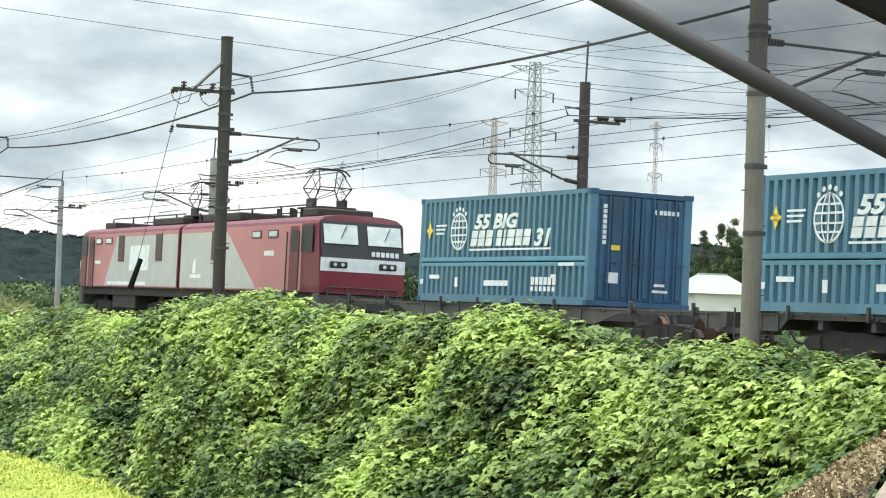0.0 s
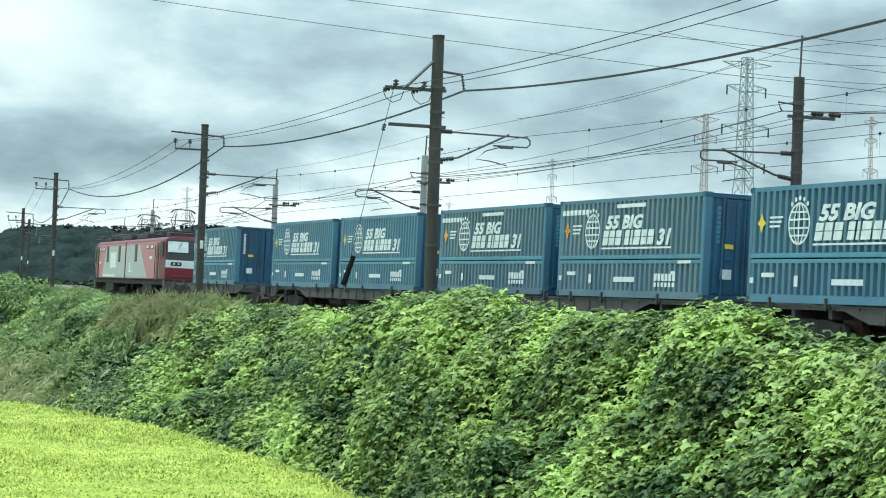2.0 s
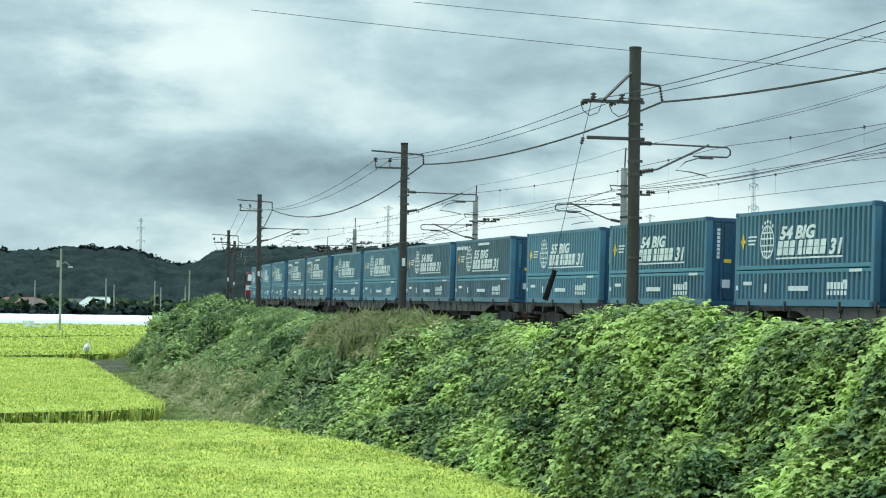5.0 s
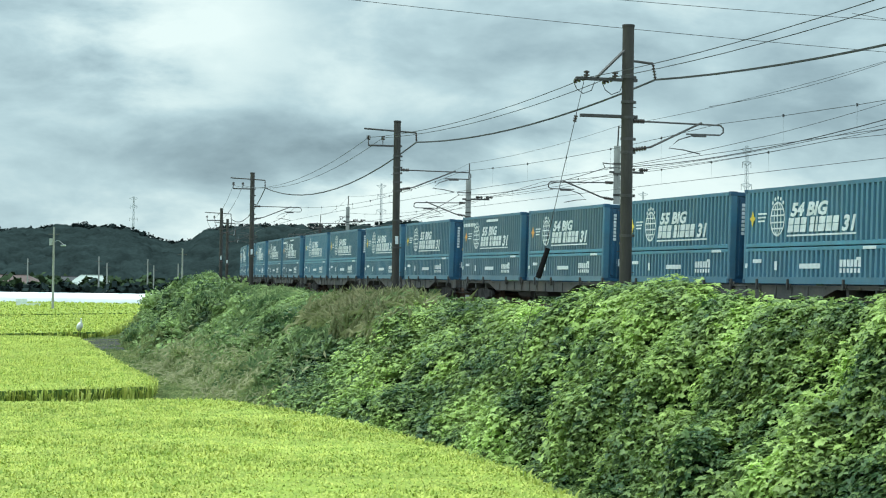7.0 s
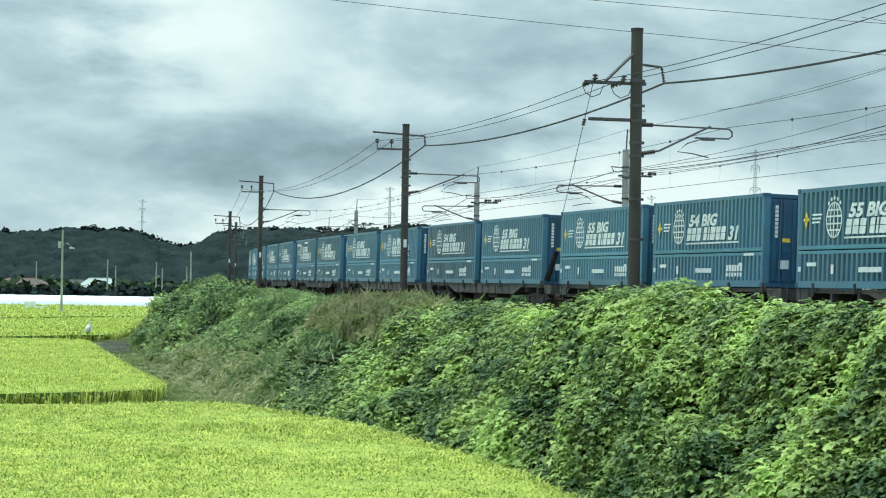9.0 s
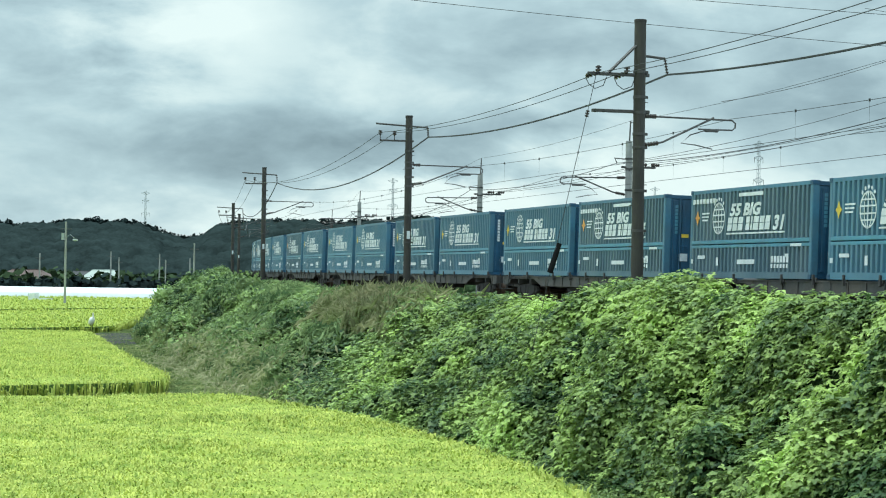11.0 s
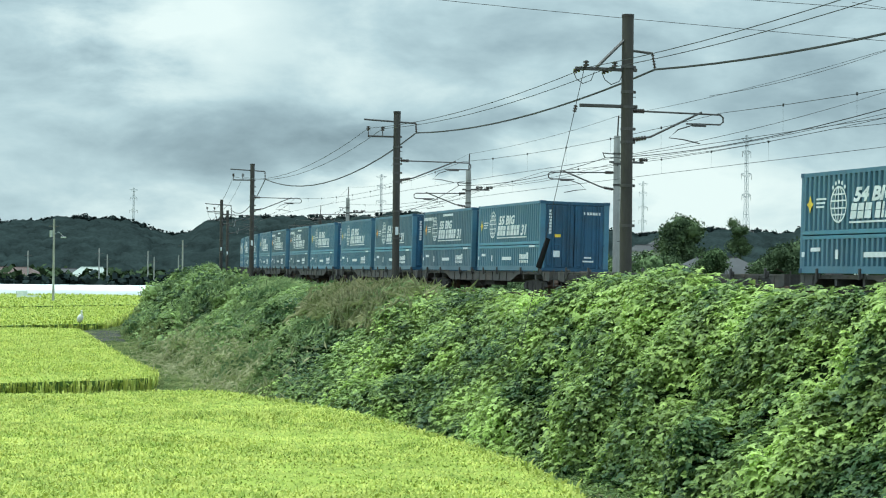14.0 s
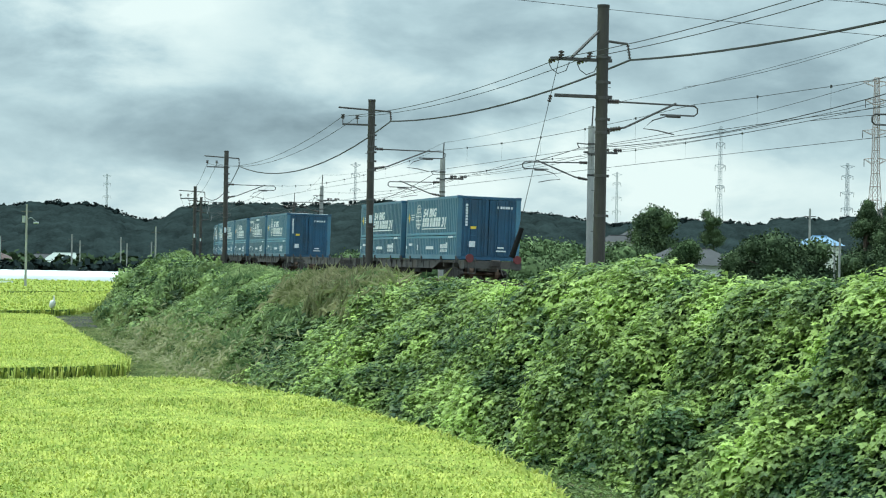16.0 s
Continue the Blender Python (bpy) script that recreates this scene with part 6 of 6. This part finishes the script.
def utility_pole(x, y, base, top, lamp, label):
    root = new("utility_pole")
    root.location = (x, y, base)
    h = top - base
    part("pole", made(tube, (0, 0, 0), (0, 0, h), 0.17, 0.12, 12), M_CONC_L, root)
    part("crossarm", made(box, -0.7, 0.7, -0.05, 0.05, h - 1.0, h - 0.9), M_STEEL, root)
    if lamp:
        bm = bmesh.new()
        chain(bm, [(0, 0, h - 2.0), (0.6, 0, h - 1.7), (1.3, 0, h - 2.3)], 0.03)
        box(bm, 0.9, 1.6, -0.12, 0.12, h - 2.5, h - 2.3, bevel=0.04)
        part("street_lamp", bm, M_PYLON, root)
        part("transformer", made(tube, (-0.35, 0, h - 2.4), (-0.35, 0, h - 1.5), 0.22, 0.22, 10), M_PYLON, root)
    tagged(root, label, "utility pole", "poles across the fields")


utility_pole(-51.1, 267, GROUND_Z, 6.2, True, "pale concrete utility pole standing in the rice fields")
for rx, d, rz in ((-0.204, 400, 0.0075), (-0.169, 380, 0.009), (-0.165, 400, 0.006), (-0.145, 390, 0.008), (-0.142, 420, 0.005), (-0.128, 330, 0.0135), (0.1935, 240, 0.0285), (0.2085, 250, 0.014), (-0.13, 430, 0.006), (0.206, 260, 0.012)):
    utility_pole(rx * d, d, GROUND_Z, rz * d, False, "thin pale utility pole far across the fields")


def light_truck():
    root = new("light_truck")
    root.matrix_basis = pose(-0.2035 * 300, 300, GROUND_Z, 0, 0, 75)
    bm = bmesh.new()
    box(bm, -0.7, 0.7, 0.5, 1.65, 0.45, 1.75, bevel=0.12)
    cab = part("cab", bm, M_WHITE, root)
    part("windscreen", made(box, -0.6, 0.6, 1.62, 1.67, 1.1, 1.6), M_PANE, cab)
    bm = bmesh.new()
    box(bm, -0.7, 0.7, -1.65, 0.45, 0.6, 0.68)
    for x in (-0.68, 0.68):
        box(bm, x - 0.03, x + 0.03, -1.65, 0.45, 0.68, 0.95)
    part("cargo_bed", bm, M_WHITE, root)
    for x in (-0.62, 0.62):
        for y in (-1.0, 1.0):
            part("wheel", made(tube, (x - 0.08, y, 0.27), (x + 0.08, y, 0.27), 0.27, 0.27, 14), M_BLACK, root)
    tagged(root, "small white farm truck parked beside the rice", "truck")


light_truck()


def egret():
    root = new("egret")
    root.matrix_basis = pose(-0.178 * 163, 163, -4.9, 0, 0, 120) @ Matrix.Scale(1.5, 4)
    bm = bmesh.new()
    bmesh.ops.create_uvsphere(bm, u_segments=14, v_segments=9, radius=1.0, matrix=pose(0, 0, 0.50, 0, 38, 0) @ Matrix.Diagonal((0.30, 0.16, 0.18, 1)))
    part("body", bm, M_EGRET, root, smooth=True)
    bm = bmesh.new()
    chain(bm, [(-0.18, 0, 0.60), (-0.26, 0, 0.72), (-0.20, 0, 0.82), (-0.22, 0, 0.90)], 0.05, 8)
    bmesh.ops.create_uvsphere(bm, u_segments=10, v_segments=7, radius=0.05, matrix=pose(-0.24, 0, 0.91))
    part("neck", bm, M_EGRET, root, smooth=True)
    part("beak", made(tube, (-0.28, 0, 0.91), (-0.40, 0, 0.89), 0.014, 0.003, 6), M_BEAK, root)
    for y in (-0.05, 0.05):
        part("leg", made(tube, (0, y, 0.0), (0, y, 0.42), 0.012, 0.016, 6), M_BLACK, root)
    tagged(root, "white egret standing still at the rice field's edge", "egret")


egret()


# ditch, path and dry edge between the fields and the bank
def strip(name, pts, z, mat, label, kind="structure", category="path"):
    bm = bmesh.new()
    prev = None
    for (x0, y0), (x1, y1) in pts:
        a, b = bm.verts.new((x0, y0, z)), bm.verts.new((x1, y1, z + 0.02))
        if prev:
            bm.faces.new((prev[0], prev[1], b, a))
        prev = (a, b)
    bmesh.ops.recalc_face_normals(bm, faces=bm.faces)
    tagged(mesh_object(name, bm, mat), label, category, kind=kind)


strip("bank_path", [(foot(s, 13.5 if s < -12 else 10.5 if s < 14 else 12.0), foot(s, 5.6)) for s in range(-40, 90, 4)], GROUND_Z + 0.03, M_PATH, "trodden earth and grass strip below the bank")
strip("ditch", [(foot(s, 13.4), foot(s, 10.2)) for s in range(84, 111, 3)], GROUND_Z + 0.25, M_DITCH, "dark muddy ditch mouth at the foot of the bank", category="ditch")


# ---------------------------------------------------------------- road beside the camera, car window
def build_road():
    edge = [(-5.6, -10.0), (-0.7, 0.0), (7.0, 15.5), (9.95, 21.5), (12.4, 25.2), (16.0, 28.0), (24, 29)]
    dx, dy = 6.6, -3.3
    bm = bmesh.new()
    prev = None
    for k, (x, y) in enumerate(edge):
        if k > 3:
            dx, dy = 3.0, -6.6
        a, b, c, d = (bm.verts.new(p) for p in ((x, y, -1.35), (x + dx, y + dy, -1.35), (x, y, -5.4), (x + dx, y + dy, -5.4)))
        if prev:
            bm.faces.new((prev[0], prev[1], b, a)), bm.faces.new((prev[0], a, c, prev[2])), bm.faces.new((prev[1], prev[3], d, b))
        prev = (a, b, c, d)
    bmesh.ops.recalc_face_normals(bm, faces=bm.faces)
    tagged(mesh_object("road", bm, M_ASPHALT), "worn grey asphalt road running up to the railway", "road", kind="structure")
    bm = bmesh.new()
    prev = None
    for x, y in edge[:5]:
        q = [bm.verts.new(p) for p in ((x - 0.10, y + 0.05, -1.40), (x - 0.10, y + 0.05, -1.31), (x + 0.05, y - 0.03, -1.31), (x + 0.05, y - 0.03, -1.37))]
        if prev:
            for k in range(4):
                bm.faces.new((prev[k], prev[(k + 1) % 4], q[(k + 1) % 4], q[k]))
        prev = q
    bmesh.ops.recalc_face_normals(bm, faces=bm.faces)
    tagged(mesh_object("kerb", bm, M_KERB), "pale concrete kerb along the asphalt road", "kerb", kind="structure")
    # dry slope down from the kerb
    V, F = [], []
    es = [(x, y) for x, y in edge[1:5]]
    ts = np.linspace(0, len(es) - 1, 40)
    for t in ts:
        x, y = np.interp(t, range(len(es)), [e[0] for e in es]), np.interp(t, range(len(es)), [e[1] for e in es])
        for q in range(6):
            V.append((x - 0.16 - q * 0.9, y + 0.08 + q * 0.45, -1.36 - 0.72 * q + 0.05 * math.sin(7 * t + q)))
    for k in range(39):
        for j in range(5):
            F.append((k * 6 + j, (k + 1) * 6 + j, (k + 1) * 6 + j + 1, k * 6 + j + 1))
    tagged(raw_object("road_slope", V, F, M_DITCH, True), "steep bank of withered growth below the road", "slope", kind="structure")
    rng = np.random.RandomState(77)
    k = 26000
    t, q = rng.uniform(0, len(es) - 1, k), rng.uniform(0, 2.6, k)
    x, y = np.interp(t, range(len(es)), [e[0] for e in es]), np.interp(t, range(len(es)), [e[1] for e in es])
    c = np.stack([x - 0.16 - q * 0.9, y + 0.08 + q * 0.45, -1.34 - 0.72 * q + rng.uniform(0, 0.22, k)], 1)
    d1, d2 = rng.normal(0, 1, (k, 3)), rng.normal(0, 1, (k, 3))
    d1 /= np.linalg.norm(d1, axis=1, keepdims=True)
    d2 = np.cross(d1, d2)
    d2 /= np.linalg.norm(d2, axis=1, keepdims=True)
    w = rng.uniform(0.015, 0.045, k)[:, None]
    v = np.stack([c - d1 * w, c + d2 * w * 0.6, c + d1 * w, c - d2 * w * 0.6], 1).reshape(-1, 3)
    i = np.arange(k) * 4
    tagged(raw_object("withered_vines", v, np.stack([i, i + 1, i + 2, i + 3], 1), M_DRY), "withered pale brown vine leaves beside the kerb", "vines", kind="stuff")


build_road()


def tinted_glass():
    m = bpy.data.materials.new("tinted_glass")
    m.use_nodes = True
    nt = m.node_tree
    nt.nodes.clear()
    out, tr, gl, mx = (nt.nodes.new(k) for k in ("ShaderNodeOutputMaterial", "ShaderNodeBsdfTransparent", "ShaderNodeBsdfGlossy", "ShaderNodeMixShader"))
    tr.inputs[0].default_value = (0.36, 0.36, 0.36, 1)
    gl.inputs[0].default_value, gl.inputs[1].default_value = (0.5, 0.5, 0.5, 1), 0.08
    mx.inputs[0].default_value = 0.06
    nt.links.new(tr.outputs[0], mx.inputs[1])
    nt.links.new(gl.outputs[0], mx.inputs[2])
    nt.links.new(mx.outputs[0], out.inputs[0])
    return m


def car_window():
    root = new("car_window")
    a, b = Vector((0.2840, 1, 0.157)) * 0.5 + Vector((0.022, 0, 0)), Vector((0.4364, 1, 0.0883)) * 0.5 + Vector((0.022, 0, 0))
    d = (b - a).normalized()
    root.location = a
    up = Vector((0.28, 0, 0.96)).normalized()
    p0, p1 = -d * 0.06, d * 0.16
    bm = bmesh.new()
    v = [bm.verts.new(p) for p in (p0, p1, p1 + up * 0.09, p0 + up * 0.09)]
    bm.faces.new(v)
    pane = part("pane", bm, tinted_glass(), root, "smoke-tinted window glass")
    pane.visible_shadow = False
    bm = bmesh.new()
    tube(bm, p0, p1, 0.0026, seg=40)
    part("edge_seal", bm, M_SEAL, root, "dark grey rubber edge", True)
    bm = bmesh.new()
    box(bm, 0, 0.2, -0.01, 0.01, 0, 0.03, pose(0.045, 0, 0.012, 0, 22, 0), 0.004)
    part("frame", bm, M_BLACK, root)
    tagged(root, "edge of a smoke-tinted car window with rubber seal", "car window")


car_window()


# ---------------------------------------------------------------- what moves
def motions():
    for ob, lag, up in KEYED:
        walk(ob, [(float(t), rail_pose(front(t) - lag) @ pose(0, 0, up)) for t in np.arange(0, 16.01, 0.5)])


motions()
